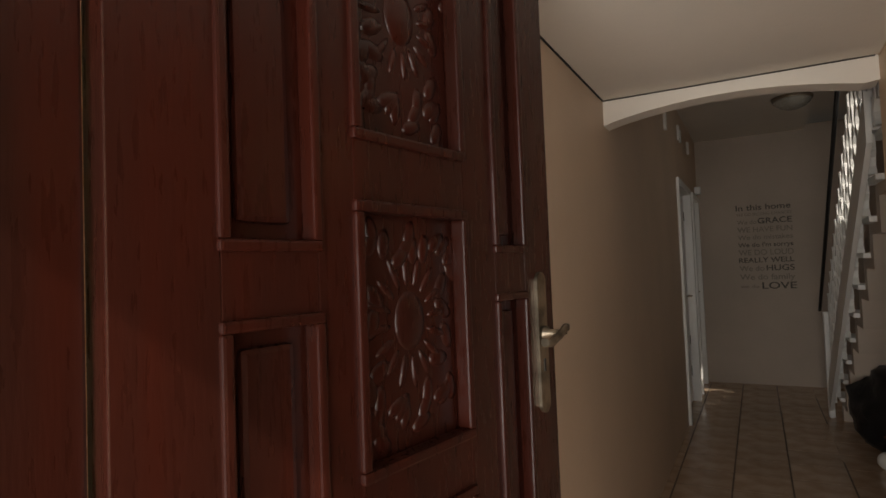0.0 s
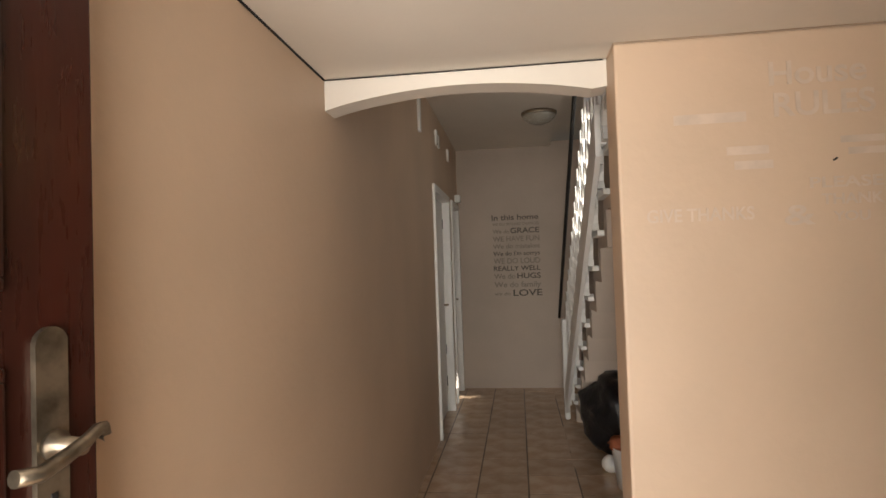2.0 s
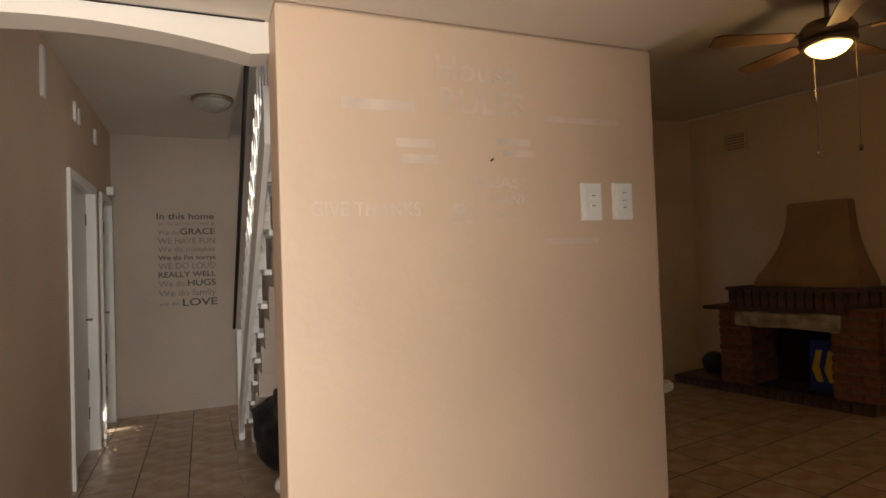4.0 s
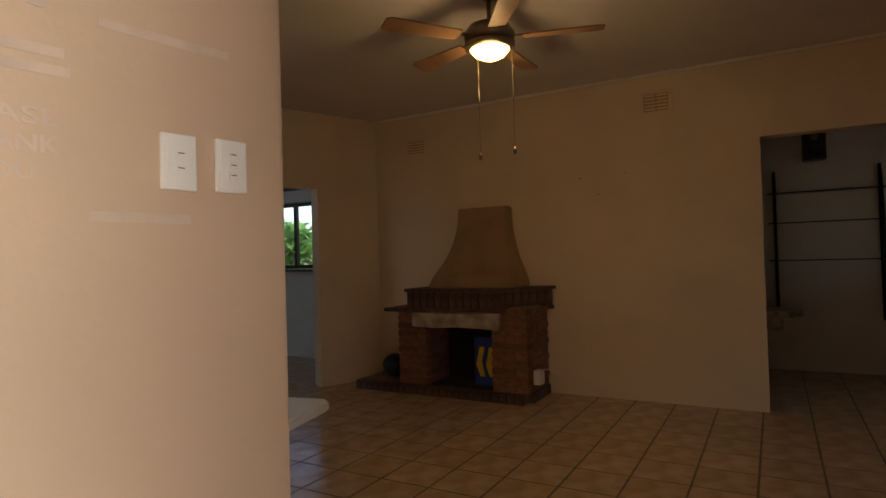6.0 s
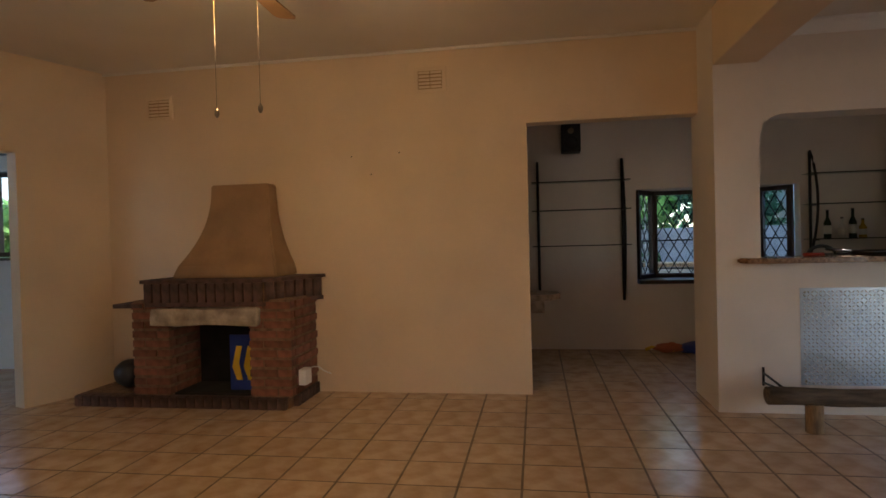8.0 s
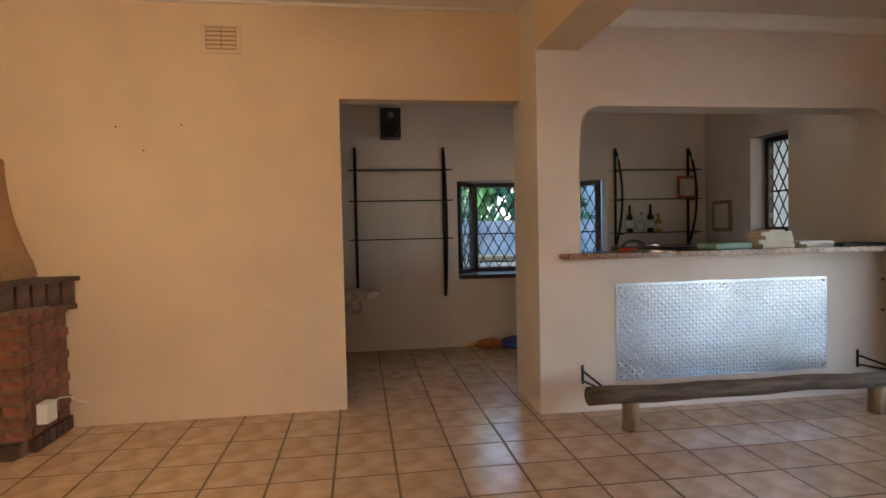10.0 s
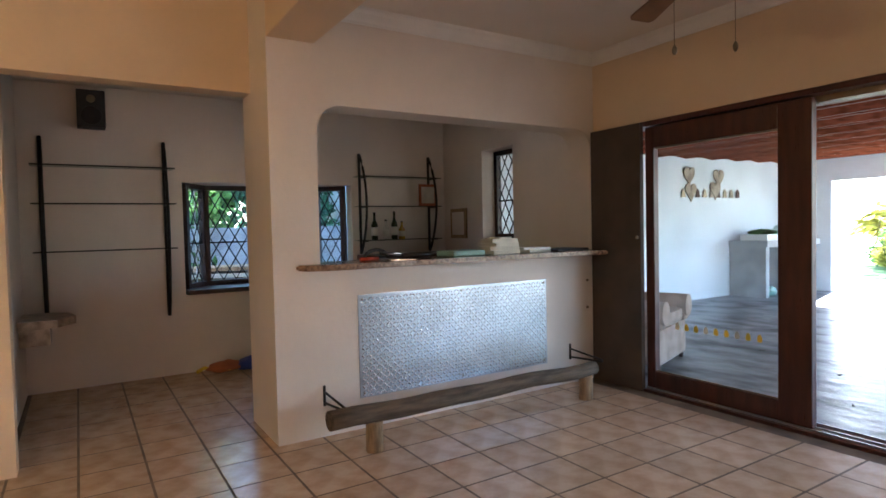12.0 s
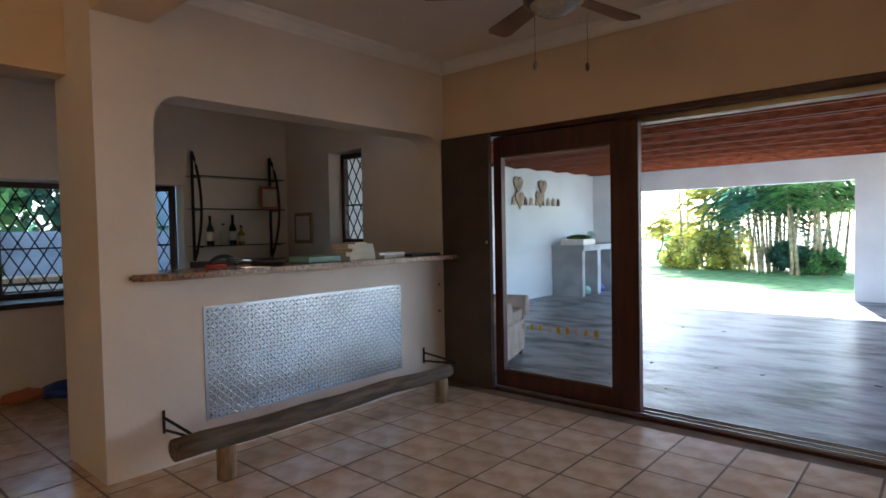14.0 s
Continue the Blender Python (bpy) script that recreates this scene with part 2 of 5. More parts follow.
def lathe(bm, prof, centre, sides=20, m=None):
    """A turned shape from (radius, height) pairs."""
    c = Vector(centre)
    rings = []
    for r, z in prof:
        ring = [bm.verts.new(c + Vector((r * math.cos(k * math.tau / sides), r * math.sin(k * math.tau / sides), z))) for k in range(sides)]
        rings.append(ring)
    if m:
        for ring in rings:
            for v in ring:
                v.co = m @ v.co
    for a, b in zip(rings, rings[1:]):
        for k in range(sides):
            f = bm.faces.new((a[k], a[(k + 1) % sides], b[(k + 1) % sides], b[k]))
            f.smooth = True
    bm.faces.new(rings[0][::-1]), bm.faces.new(rings[-1])
    return bm


def mesh(name, bm, material):
    me = bpy.data.meshes.new(name)
    bm.to_mesh(me)
    bm.free()
    me.materials.append(material)
    return me


def thing(name, label, category, group="", m=None):
    ob = tagged(new(name), label, category, group)
    if m:
        ob.matrix_basis = m
    return ob


def part(name, bm, material, parent, label=""):
    ob = new(name, mesh(name, bm, material))
    ob.parent = parent
    return tagged(ob, label)


def solo(name, bm, material, label, category, group="", m=None):
    ob = tagged(new(name, mesh(name, bm, material)), label, category, group)
    if m:
        ob.matrix_basis = m
    return ob


def structure(name, bm, material, label, category, m=None):
    ob = tagged(new(name, mesh(name, bm, material)), label, category, kind="structure")
    if m:
        ob.matrix_basis = m
    return ob


def B():
    return bmesh.new()


def text_mesh(body, size, width=None):
    """Letters as a flat mesh with a little thickness; optionally squeezed to a width."""
    cu = bpy.data.curves.new("letters", "FONT")
    cu.body, cu.size, cu.extrude, cu.offset = body, size, 0.0008, size * 0.014
    tmp = new("letters", cu)
    dg = bpy.context.evaluated_depsgraph_get()
    me = bpy.data.meshes.new_from_object(tmp.evaluated_get(dg))
    xs = [v.co.x for v in me.vertices]
    x0, x1 = min(xs), max(xs)
    f = width / (x1 - x0) if width else 1
    for v in me.vertices:
        v.co.x = (v.co.x - x0) * f
    bpy.data.objects.remove(tmp)
    return me


# ---- large structure ----
# floors: grout bed first, tiles at the end of the file
structure("floor_lounge", box(B(), 1.6, 11.8, 0.14, 12.4, -0.12, -0.0009), GROUT, "dark grout bed under beige ceramic floor tiles", "floor")
structure("ground", box(B(), -400, 400, -400, 400, -0.4, -0.13), EARTH, "pale sandy ground around the house", "ground")
structure("patio_floor", box(B(), 3.0, 11.4, -8.2, 0.02, -0.125, -0.03), CONC, "worn glossy grey cement patio floor", "floor")
structure("lawn", box(B(), 0, 30, -15.5, -9.3, -0.128, -0.05), GRASS, "short sunlit green lawn beyond the patio", "lawn")
structure("pavement", box(B(), 0, 30, -9.3, -8.2, -0.128, -0.045), CONCR, "sunlit pale concrete strip beside the patio", "pavement")

# lounge east wall with kitchen opening
bm = B()
box(bm, 9.1, 9.25, 4.23, 8.12, 0, 2.9)
box(bm, 9.1, 9.25, 2.9, 4.23, 2.235, 2.9)
structure("wall_east", bm, PAINT, "peach painted plaster wall with square kitchen opening", "wall")
# bar wall and pillar
bm = B()
box(bm, 8.7, 9.3, 2.6, 2.9, 0, 2.9)
structure("wall_pillar", bm, PINK, "pale plaster pillar with softened corners", "pillar")
bm = B()
box(bm, 8.7, 8.95, 0.14, 2.6, 0, 1.07)
R = 0.17
arc_l = [(2.6 - R + R * math.cos(a), 2.12 - R + R * math.sin(a)) for a in [i * math.pi / 16 for i in range(9)]]
arc_r = [(0.18 + R - R * math.cos(a), 2.12 - R + R * math.sin(a)) for a in [i * math.pi / 16 for i in range(8, -1, -1)]]
prism(bm, [(2.6, 2.9), (2.6, 2.12 - R)] + arc_l + arc_r + [(0.18, 1.07), (0.14, 1.07), (0.14, 2.9)], "x", 8.7, 8.95)
structure("wall_bar", bm, PINK, "pale plaster bar front with arched serving hatch", "wall")
# beam between lounge and bar side
structure("beam", box(B(), 4.2, 8.7, 2.6, 2.9, 2.49, 2.9, 0.008), PAINT, "peach plastered ceiling beam", "beam")
structure("wall_beam_end", box(B(), 9.0, 9.1, 2.6, 2.9, 2.9, 2.95), PAINT, "plaster above the pillar", "wall")
# slider wall: above the opening, and west of it
bm = B()
box(bm, 4.3, 8.95, -0.1, 0.14, 2.11, 2.9)
box(bm, 4.3, 4.9, -0.1, 0.14, 0, 2.11)
structure("wall_south", bm, PAINT, "peach wall above the wide sliding door", "wall")
structure("wall_west", box(B(), 4.3, 4.45, 0.14, 3.0, 0, 2.9), PAINT, "plain peach wall closing the bar side", "wall")
# ceilings
def holed(x0, x1, y0, y1, z0, z1, a0, a1, b0, b1):
    """A slab with a rectangular opening from (a0, b0) to (a1, b1)."""
    bm = B()
    box(bm, x0, a0, y0, y1, z0, z1)
    box(bm, a1, x1, y0, y1, z0, z1)
    box(bm, a0, a1, y0, b0, z0, z1)
    box(bm, a0, a1, b1, y1, z0, z1)
    return bm


# unseen opening, added so that sun falls on the balusters and hall floor
WELL = (4.1, 4.62, 5.62, 7.0)
structure("ceiling_lounge", holed(1.6, 9.1, 2.9, 12.4, 2.9, 2.98, *WELL), CEIL, "off-white lounge ceiling", "ceiling")
structure("ceiling_bar", box(B(), 4.3, 8.7, 0.14, 2.6, 2.75, 2.83), CEIL, "off-white ceiling over the bar side", "ceiling")
structure("ceiling_kitchen", box(B(), 9.25, 11.9, 0.14, 4.5, 2.62, 2.7), CEIL, "shadowed kitchen ceiling", "ceiling")


def cornice(name, p0, p1, z, inward):
    """A moulded ceiling cornice from p0 to p1."""
    p0, p1, n = Vector((*p0, 0)), Vector((*p1, 0)), Vector((*inward, 0))
    prof = [(0, -0.09), (0.012, -0.09), (0.016, -0.075), (0.03, -0.06), (0.05, -0.03), (0.075, -0.016), (0.08, 0), (0, 0)]
    bm = B()
    a = [bm.verts.new(p0 + n * u + Vector((0, 0, z + v))) for u, v in prof]
    b = [bm.verts.new(p1 + n * u + Vector((0, 0, z + v))) for u, v in prof]
    k = len(prof)
    for i in range(k):
        bm.faces.new((a[i], a[(i + 1) % k], b[(i + 1) % k], b[i]))
    bm.faces.new(a), bm.faces.new(b)
    bmesh.ops.recalc_face_normals(bm, faces=bm.faces)
    structure(name, bm, WHITE, "white moulded plaster cornice", "cornice")


cornice("trim_1", (8.7, 0.14), (8.7, 2.6), 2.75, (-1, 0))
cornice("trim_2", (4.45, 0.14), (8.7, 0.14), 2.75, (0, 1))
structure("trim_3", box(B(), 9.075, 9.1, 2.9, 8.1, 2.875, 2.9, 0.008), CEIL, "thin cove strip under the lounge ceiling", "cornice")

# angled north wall with opening into the den
NW = Matrix.Translation((8.41, 8.34, 0)) @ Matrix.Rotation(radians(158), 4, "Z")
bm = B()
box(bm, -0.76, 0, -0.15, 0, 0, 2.9)
box(bm, 0, 1.6, -0.15, 0, 2.1, 2.9)
box(bm, 1.6, 3.4, -0.15, 0, 0, 2.9)
structure("wall_north", bm, PAINT, "peach wall with wide opening to the den", "wall", NW)
# den beyond
bm = B()
box(bm, 9.82, 10.0, 8.0, 9.55, 0, 2.7)
box(bm, 9.82, 10.0, 10.6, 12.4, 0, 2.7)
box(bm, 9.82, 10.0, 9.55, 10.6, 0, 1.23)
box(bm, 9.82, 10.0, 9.55, 10.6, 2.17, 2.7)
structure("wall_den_east", bm, PATIOW, "cool white den wall with small window", "wall")
structure("wall_den_north", box(B(), 4.0, 10.0, 12.4, 12.5, 0, 2.7), PATIOW, "plain den wall", "wall")
structure("wall_den_side", box(B(), 9.26, 9.82, 8.0, 8.1, 0, 2.7), PATIOW, "plain den return wall", "wall")

# kitchen behind the bar
bm = B()
box(bm, 11.1, 11.25, 3.05, 4.45, 0, 2.62)
box(bm, 11.1, 11.25, 0.14, 1.34, 0, 2.62)
box(bm, 11.1, 11.25, 1.34, 3.05, 1.81, 2.62)
structure("wall_kitchen_east", bm, PINK, "pale kitchen wall with bay window recess", "wall")
bm = B()
box(bm, 11.25, 11.8, 1.34, 3.05, 1.81, 1.9)
prism(bm, [(11.1, 1.34), (11.25, 1.34), (11.55, 1.62), (11.62, 2.78), (11.25, 3.05), (11.1, 3.05)], "z", 0.0, 0.74)
structure("wall_bay", bm, PINK, "pale plaster base of the bay window", "wall")
structure("window_sill_bay", prism(B(), [(11.06, 1.36), (11.25, 1.345), (11.56, 1.6), (11.62, 2.8), (11.25, 3.045), (11.06, 3.03)], "z", 0.742, 0.785), DARKWOOD, "dark wooden bay window sill", "sill")
structure("wall_kitchen_north", box(B(), 9.25, 11.25, 4.3, 4.45, 0, 2.62), PINK, "pale kitchen side wall", "wall")
bm = B()
box(bm, 8.95, 9.79, -0.1, 0.14, 0, 2.62)
box(bm, 10.32, 11.25, -0.1, 0.14, 0, 2.62)
box(bm, 9.79, 10.32, -0.1, 0.14, 0, 1.19)
box(bm, 9.79, 10.32, -0.1, 0.14, 2.15, 2.62)
structure("wall_kitchen_south", bm, PINK, "pale kitchen wall with tall lattice window", "wall")

# lobby and hall, in the hall's own frame
bm = B()
box(bm, -0.15, 0.0, -2.5, 2.66, 0, 2.75)
box(bm, -0.15, 0.0, 2.66, 3.62, 2.06, 2.75)
box(bm, -0.15, 0.0, 3.62, 3.9, 0, 2.75)
box(bm, -0.15, 0.0, 3.9, 4.5, 2.06, 2.75)
box(bm, -0.15, 0.0, 4.5, 4.6, 0, 2.75)
structure("wall_hall_left", bm, PAINT_L, "beige hall wall with two white door frames", "wall", HALL)
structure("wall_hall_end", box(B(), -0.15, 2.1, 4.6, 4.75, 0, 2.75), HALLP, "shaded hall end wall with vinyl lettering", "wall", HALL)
structure("wall_switch", box(B(), 0.98, 2.23, -0.14, 0.04, 0, 2.064, 0.01), PAINT_L, "beige entrance wall with faded lettering and switches", "wall", HALL)
structure("wall_switch_top", box(B(), 0.98, 2.23, -0.13, 0.04, 2.066, 2.9), PAINT_L, "plaster above the low lobby ceiling", "wall", HALL)
structure("wall_stair", box(B(), 2.05, 2.15, 0.04, 4.6, 0, 2.9), HALLP, "beige wall beside the staircase, darkened for the hall's shade", "wall", HALL)
structure("ceiling_lobby", box(B(), 0.0, 2.22, -2.3, -0.145, 2.065, 2.3), CEIL, "low white lobby ceiling with cracked edge", "ceiling", HALL)
structure("ceiling_lobby_strip", box(B(), 0.0, 0.98, -0.143, 0.0, 2.067, 2.3), CEIL, "low white lobby ceiling edge", "ceiling", HALL)
structure("ceiling_hall", box(B(), 0.0, 1.06, 0.11, 4.6, 2.7, 2.75), CEIL, "grey shaded hall ceiling", "ceiling", HALL)
# the opening here is added too, sized for the sun spots
structure("ceiling_stair", holed(1.06, 2.05, 0.04, 4.6, 2.85, 2.89, 1.2, 1.72, 0.08, 1.12), CEIL, "ceiling above the stairs with an added opening for the sun", "ceiling", HALL)
# shallow arch between lobby and hall
arch = [(0.0, 2.065), (0.0, 1.955)] + [(0.98 * i / 20, 1.955 + 0.06 * math.sin(math.pi * i / 20) ** 0.8) for i in range(1, 20)] + [(0.98, 1.975), (0.98, 2.065)]
structure("arch_beam", prism(B(), arch, "y", 0.002, 0.11), CEIL, "shallow cream arched beam", "beam", HALL)
structure("wall_over_arch", box(B(), 0.0, 0.98, 0.01, 0.1, 2.067, 2.75), CEIL, "plaster over the arch", "wall", HALL)
# dark crack between ceiling and wall
bm = B()
box(bm, 0.0, 0.97, -0.004, 0.0, 2.0615, 2.0648)
box(bm, 0.0, 0.006, -2.2, -0.01, 2.0605, 2.0648)
structure("trim_crack", bm, SOOT, "dark hairline gap along the ceiling edge", "gap", HALL)
# entrance wall and porch
bm = B()
box(bm, -0.6, -0.04, -2.45, -2.27, 0, 2.9)
box(bm, 1.0, 2.4, -2.45, -2.27, 0, 2.9)
box(bm, -0.04, 1.0, -2.45, -2.27, 2.06, 2.9)
structure("wall_entrance", bm, PAINT_L, "front wall around the entrance doorway", "wall", HALL)
# unseen roof; its edge sets how high sun reaches on the open door
structure("porch_sun_shade", box(B(), -2.0, 3.0, -3.3, -2.46, 2.3, 2.42), CEIL, "unseen porch roof that limits the sun on the front door", "roof", HALL)
structure("porch_floor", box(B(), -2.0, 3.0, -6.0, -2.27, -0.12, -0.01), CONCR, "pale concrete porch floor", "floor", HALL)
structure("wall_lobby_east", box(B(), 2.23, 2.4, -2.27, -2.0, 0, 2.9), PAINT, "wall return beside the lobby", "wall", HALL)
# unseen roof slab that keeps the sun out, except through an opening above the stairs
bm = holed(1.0, 11.9, 3.0, 12.6, 3.0, 3.1, 4.1, 4.75, 5.2, 6.9)
box(bm, 4.3, 11.9, -0.1, 3.0, 3.0, 3.1)
structure("roof_slab", bm, CONCR, "flat roof over the house, opened above the stairs for sun", "roof")
structure("wall_outer_west", box(B(), 0.9, 1.0, 2.0, 12.6, 0, 3.0), PAINT, "outer wall", "wall")


def text_thing(name, lines, label, m, material):
    """Vinyl lettering: lines of (words, x, z, size, width, material)."""
    root = thing(name, label, "wall lettering", m=m)
    for words, x, z, size, width, mt in lines:
        me = text_mesh(words, size, width)
        me.materials.append(mt)
        o = new("text_line", me)
        o.parent = root
        o.matrix_basis = pose(x, 0, z, 90, 0, 0)
    return root


L, D = INKL, INK
rows = [("In this home", 0.385, 1.885, 0.085, 0.52, D), ("WE DO SECOND CHANCES", 0.39, 1.825, 0.04, 0.52, L), ("We do", 0.39, 1.735, 0.06, 0.19, L), ("GRACE", 0.59, 1.735, 0.085, 0.32, D),
        ("WE HAVE FUN", 0.39, 1.645, 0.08, 0.52, L), ("We do mistakes", 0.39, 1.565, 0.07, 0.52, L), ("We do I'm sorrys", 0.39, 1.485, 0.065, 0.52, D), ("WE DO LOUD", 0.39, 1.395, 0.085, 0.52, L),
        ("REALLY WELL", 0.39, 1.315, 0.075, 0.52, D), ("We do", 0.39, 1.225, 0.08, 0.24, L), ("HUGS", 0.65, 1.225, 0.085, 0.26, D), ("We do family", 0.39, 1.13, 0.085, 0.52, L),
        ("we do", 0.39, 1.04, 0.05, 0.18, L), ("LOVE", 0.60, 1.03, 0.1, 0.32, D)]
text_thing("wall_lettering", rows, "grey vinyl house motto lettering on the hall end wall", HALL @ pose(0, 4.597, 0), INK)
G = GHOST
rows = [("House", 1.43, 1.90, 0.10, 0.27, G), ("RULES", 1.44, 1.805, 0.10, 0.28, G), ("GIVE THANKS", 1.06, 1.50, 0.055, 0.31, G), ("&", 1.455, 1.478, 0.085, 0.085, G),
        ("PLEASE", 1.53, 1.585, 0.045, 0.2, G), ("THANK", 1.56, 1.535, 0.045, 0.17, G), ("YOU", 1.59, 1.485, 0.04, 0.1, G)]
ghost = text_thing("wall_lettering", rows, "faded pale lettering on the beige entrance wall", HALL @ pose(0, -0.1425, 0), GHOST)
for x0, x1, z0, z1 in [(1.15, 1.36, 1.795, 1.825), (1.30, 1.42, 1.695, 1.72), (1.32, 1.43, 1.65, 1.675), (1.62, 1.74, 1.715, 1.735), (1.64, 1.75, 1.68, 1.70), (1.8, 2.08, 1.795, 1.815), (1.78, 1.98, 1.41, 1.43)]:
    part("text_bar", box(B(), x0, x1, -0.0004, 0.0004, z0, z1), GHOST, ghost)


def light_switch(m, rockers):
    root = thing("light_switch", "white plastic wall switch plate with small rockers", "light switch", "switches on the entrance wall", m)
    part("plate", box(B(), -0.0385, 0.0385, -0.012, 0, -0.061, 0.061, 0.004), PLASTIC, root)
    part("inner_plate", box(B(), -0.028, 0.028, -0.0145, -0.0118, -0.05, 0.05, 0.001), PLASTIC, root)
    for i in range(rockers):
        z = (i - (rockers - 1) / 2) * (-0.024 if rockers > 2 else -0.032)
        r = part("rocker", box(B(), -0.011, 0.011, -0.019, -0.0142, z - 0.008, z + 0.008, 0.0015), PLASTIC, root)
        part("marking", box(B(), -0.007, 0.007, -0.0196, -0.019, z + 0.0012, z + 0.0032), BLACKP, r)


light_switch(HALL @ pose(1.954, -0.1405, 1.543), 2)
light_switch(HALL @ pose(2.078, -0.1405, 1.546), 3)
solo("nail", tube(B(), [(1.60, -0.14, 1.665), (1.60, -0.158, 1.668)], 0.0028, 6), BLACK, "small nail in the entrance wall", "nail", m=HALL)


# ---- front door ----
def frame_ring(bm, u0, u1, z0, z1, w, d0, d1):
    """Moulding round a panel, proud of the face (y from d0 to d1)."""
    for a, b, c, d in ((u0, u1, z0, z0 + w), (u0, u1, z1 - w, z1), (u0, u0 + w, z0 + w, z1 - w), (u1 - w, u1, z0 + w, z1 - w)):
        box(bm, a, b, d0, d1, c, d, 0.004)


def front_door():
    # local x runs from the hinge to the free edge; the face towards the lobby is at negative y
    root = thing("front_door", "open carved mahogany front door with brass lever handle", "door", m=Matrix.Translation((2.298, 3.514, 0)) @ Matrix.Rotation(radians(72), 4, "Z"))
    us = [0, 0.115, 0.25, 0.315, 0.57, 0.665, 0.775, 0.888]
    bm = B()
    box(bm, 0, us[1], 0, 0.044, 0.01, 2.04, 0.002)
    box(bm, us[6], us[7], 0, 0.044, 0.01, 2.04, 0.002)
    part("stile", bm, DOORWOOD, root)
    for a, b in ((us[2], us[3]), (us[4], us[5])):
        part("mullion", box(B(), a, b, 0.0005, 0.0435, 0.2, 1.93, 0.002), DOORWOOD, root)
    for a, b in ((0.01, 0.2), (1.93, 2.04)):
        part("rail", box(B(), us[1], us[6], 0.0002, 0.0438, a, b, 0.002), DOORWOOD, root)
    for a, b in ((us[1], us[2]), (us[5], us[6])):
        part("rail", box(B(), a, b, 0.0003, 0.0437, 1.30, 1.382, 0.002), DOORWOOD, root)
        for z0, z1 in ((0.2, 1.30), (1.382, 1.93)):
            bm = B()
            box(bm, a, b, 0.024, 0.034, z0, z1)
            w = min(0.03, (b - a) * 0.28)
            box(bm, a + w, b - w, 0.013, 0.025, z0 + w, z1 - w, 0.008)
            part("panel", bm, DOORWOOD, root)
            bm = B()
            frame_ring(bm, a - 0.004, b + 0.004, z0 - 0.004, z1 + 0.004, 0.014, -0.007, 0.02)
            part("moulding", bm, DOORWOOD, root)
    for z0, z1 in ((1.445, 1.535), (0.99, 1.075), (0.54, 0.62)):
        part("rail", box(B(), us[3], us[4], 0.0003, 0.0437, z0, z1, 0.002), DOORWOOD, root)
    rnd = random.Random(4)
    for z0, z1 in ((1.535, 1.93), (1.075, 1.445), (0.62, 0.99), (0.2, 0.54)):
        bm = B()
        u0, u1 = us[3], us[4]
        box(bm, u0, u1, 0.024, 0.034, z0, z1)
        part("panel", bm, DOORWOOD, root)
        bm = B()
        frame_ring(bm, u0 - 0.004, u1 + 0.004, z0 - 0.004, z1 + 0.004, 0.016, -0.008, 0.02)
        part("moulding", bm, DOORWOOD, root)
        # carved sunflower with scrolling leaves
        bm = B()
        cu, cz = (u0 + u1) / 2 + 0.005, (z0 + z1) / 2 + 0.015

        def petal(px, pz, ang, ln, wd, h):
            made = bmesh.ops.create_uvsphere(bm, u_segments=10, v_segments=6, radius=1)["verts"]
            t = Matrix.Translation((px, 0.025, pz)) @ Matrix.Rotation(-ang, 4, "Y") @ Matrix.Translation((ln / 2, 0, 0)) @ Matrix.Diagonal((ln / 2, h, wd, 1))
            bmesh.ops.transform(bm, matrix=t, verts=made)

        made = bmesh.ops.create_uvsphere(bm, u_segments=16, v_segments=8, radius=1)["verts"]
        bmesh.ops.transform(bm, matrix=Matrix.Translation((cu, 0.025, cz)) @ Matrix.Diagonal((0.036, 0.009, 0.046, 1)), verts=made)
        for i in range(16):
            a = i * math.tau / 16 + 0.1
            petal(cu + 0.042 * math.cos(a), cz + 0.052 * math.sin(a), a, 0.045 + rnd.random() * 0.015, 0.0065, 0.006)
        for i in range(22):
            side, v = rnd.choice((-1, 1)), rnd.random()
            px, pz = cu + side * (0.085 + rnd.random() * 0.02), z0 + 0.035 + v * (z1 - z0 - 0.08)
            petal(px, pz, rnd.uniform(0, math.tau), 0.05, 0.014, 0.006)
        for i in range(10):
            petal(u0 + 0.04 + i * 0.018, z0 + 0.05 + 0.018 * math.sin(i), 0.9 + 0.6 * math.sin(i * 2.1), 0.05, 0.012, 0.006)
            petal(u0 + 0.04 + i * 0.018, z1 - 0.075 + 0.015 * math.sin(i * 1.7), 1.1 + 0.7 * math.sin(i * 1.3), 0.05, 0.013, 0.006)
        for f in bm.faces:
            f.smooth = True
        part("carving", bm, DOORWOOD, root, "carved sunflower relief in dark wood")
    # lever handle on a long plate
    u = 0.828
    bm = B()
    n = 24
    out = [(u + 0.019 * math.cos(i * math.tau / n), 1.198 + (0.122 if math.sin(i * math.tau / n) > 0 else -0.122) + 0.019 * math.sin(i * math.tau / n)) for i in range(n)]
    prism(bm, out, "y", -0.007, 0)
    h = part("handle", bm, BRASS, root, "aged brass lever handle on a long back plate")
    part("keyhole", box(B(), u - 0.004, u + 0.004, -0.0085, -0.0068, 1.14, 1.165, 0.001), BLACK, h)
    bm = B()
    lathe(bm, [(0.016, 0), (0.016, 0.006), (0.010, 0.012), (0.009, 0.04)], (0, 0, 0), 14, Matrix.Translation((u, -0.007, 1.215)) @ Matrix.Rotation(radians(90), 4, "X"))
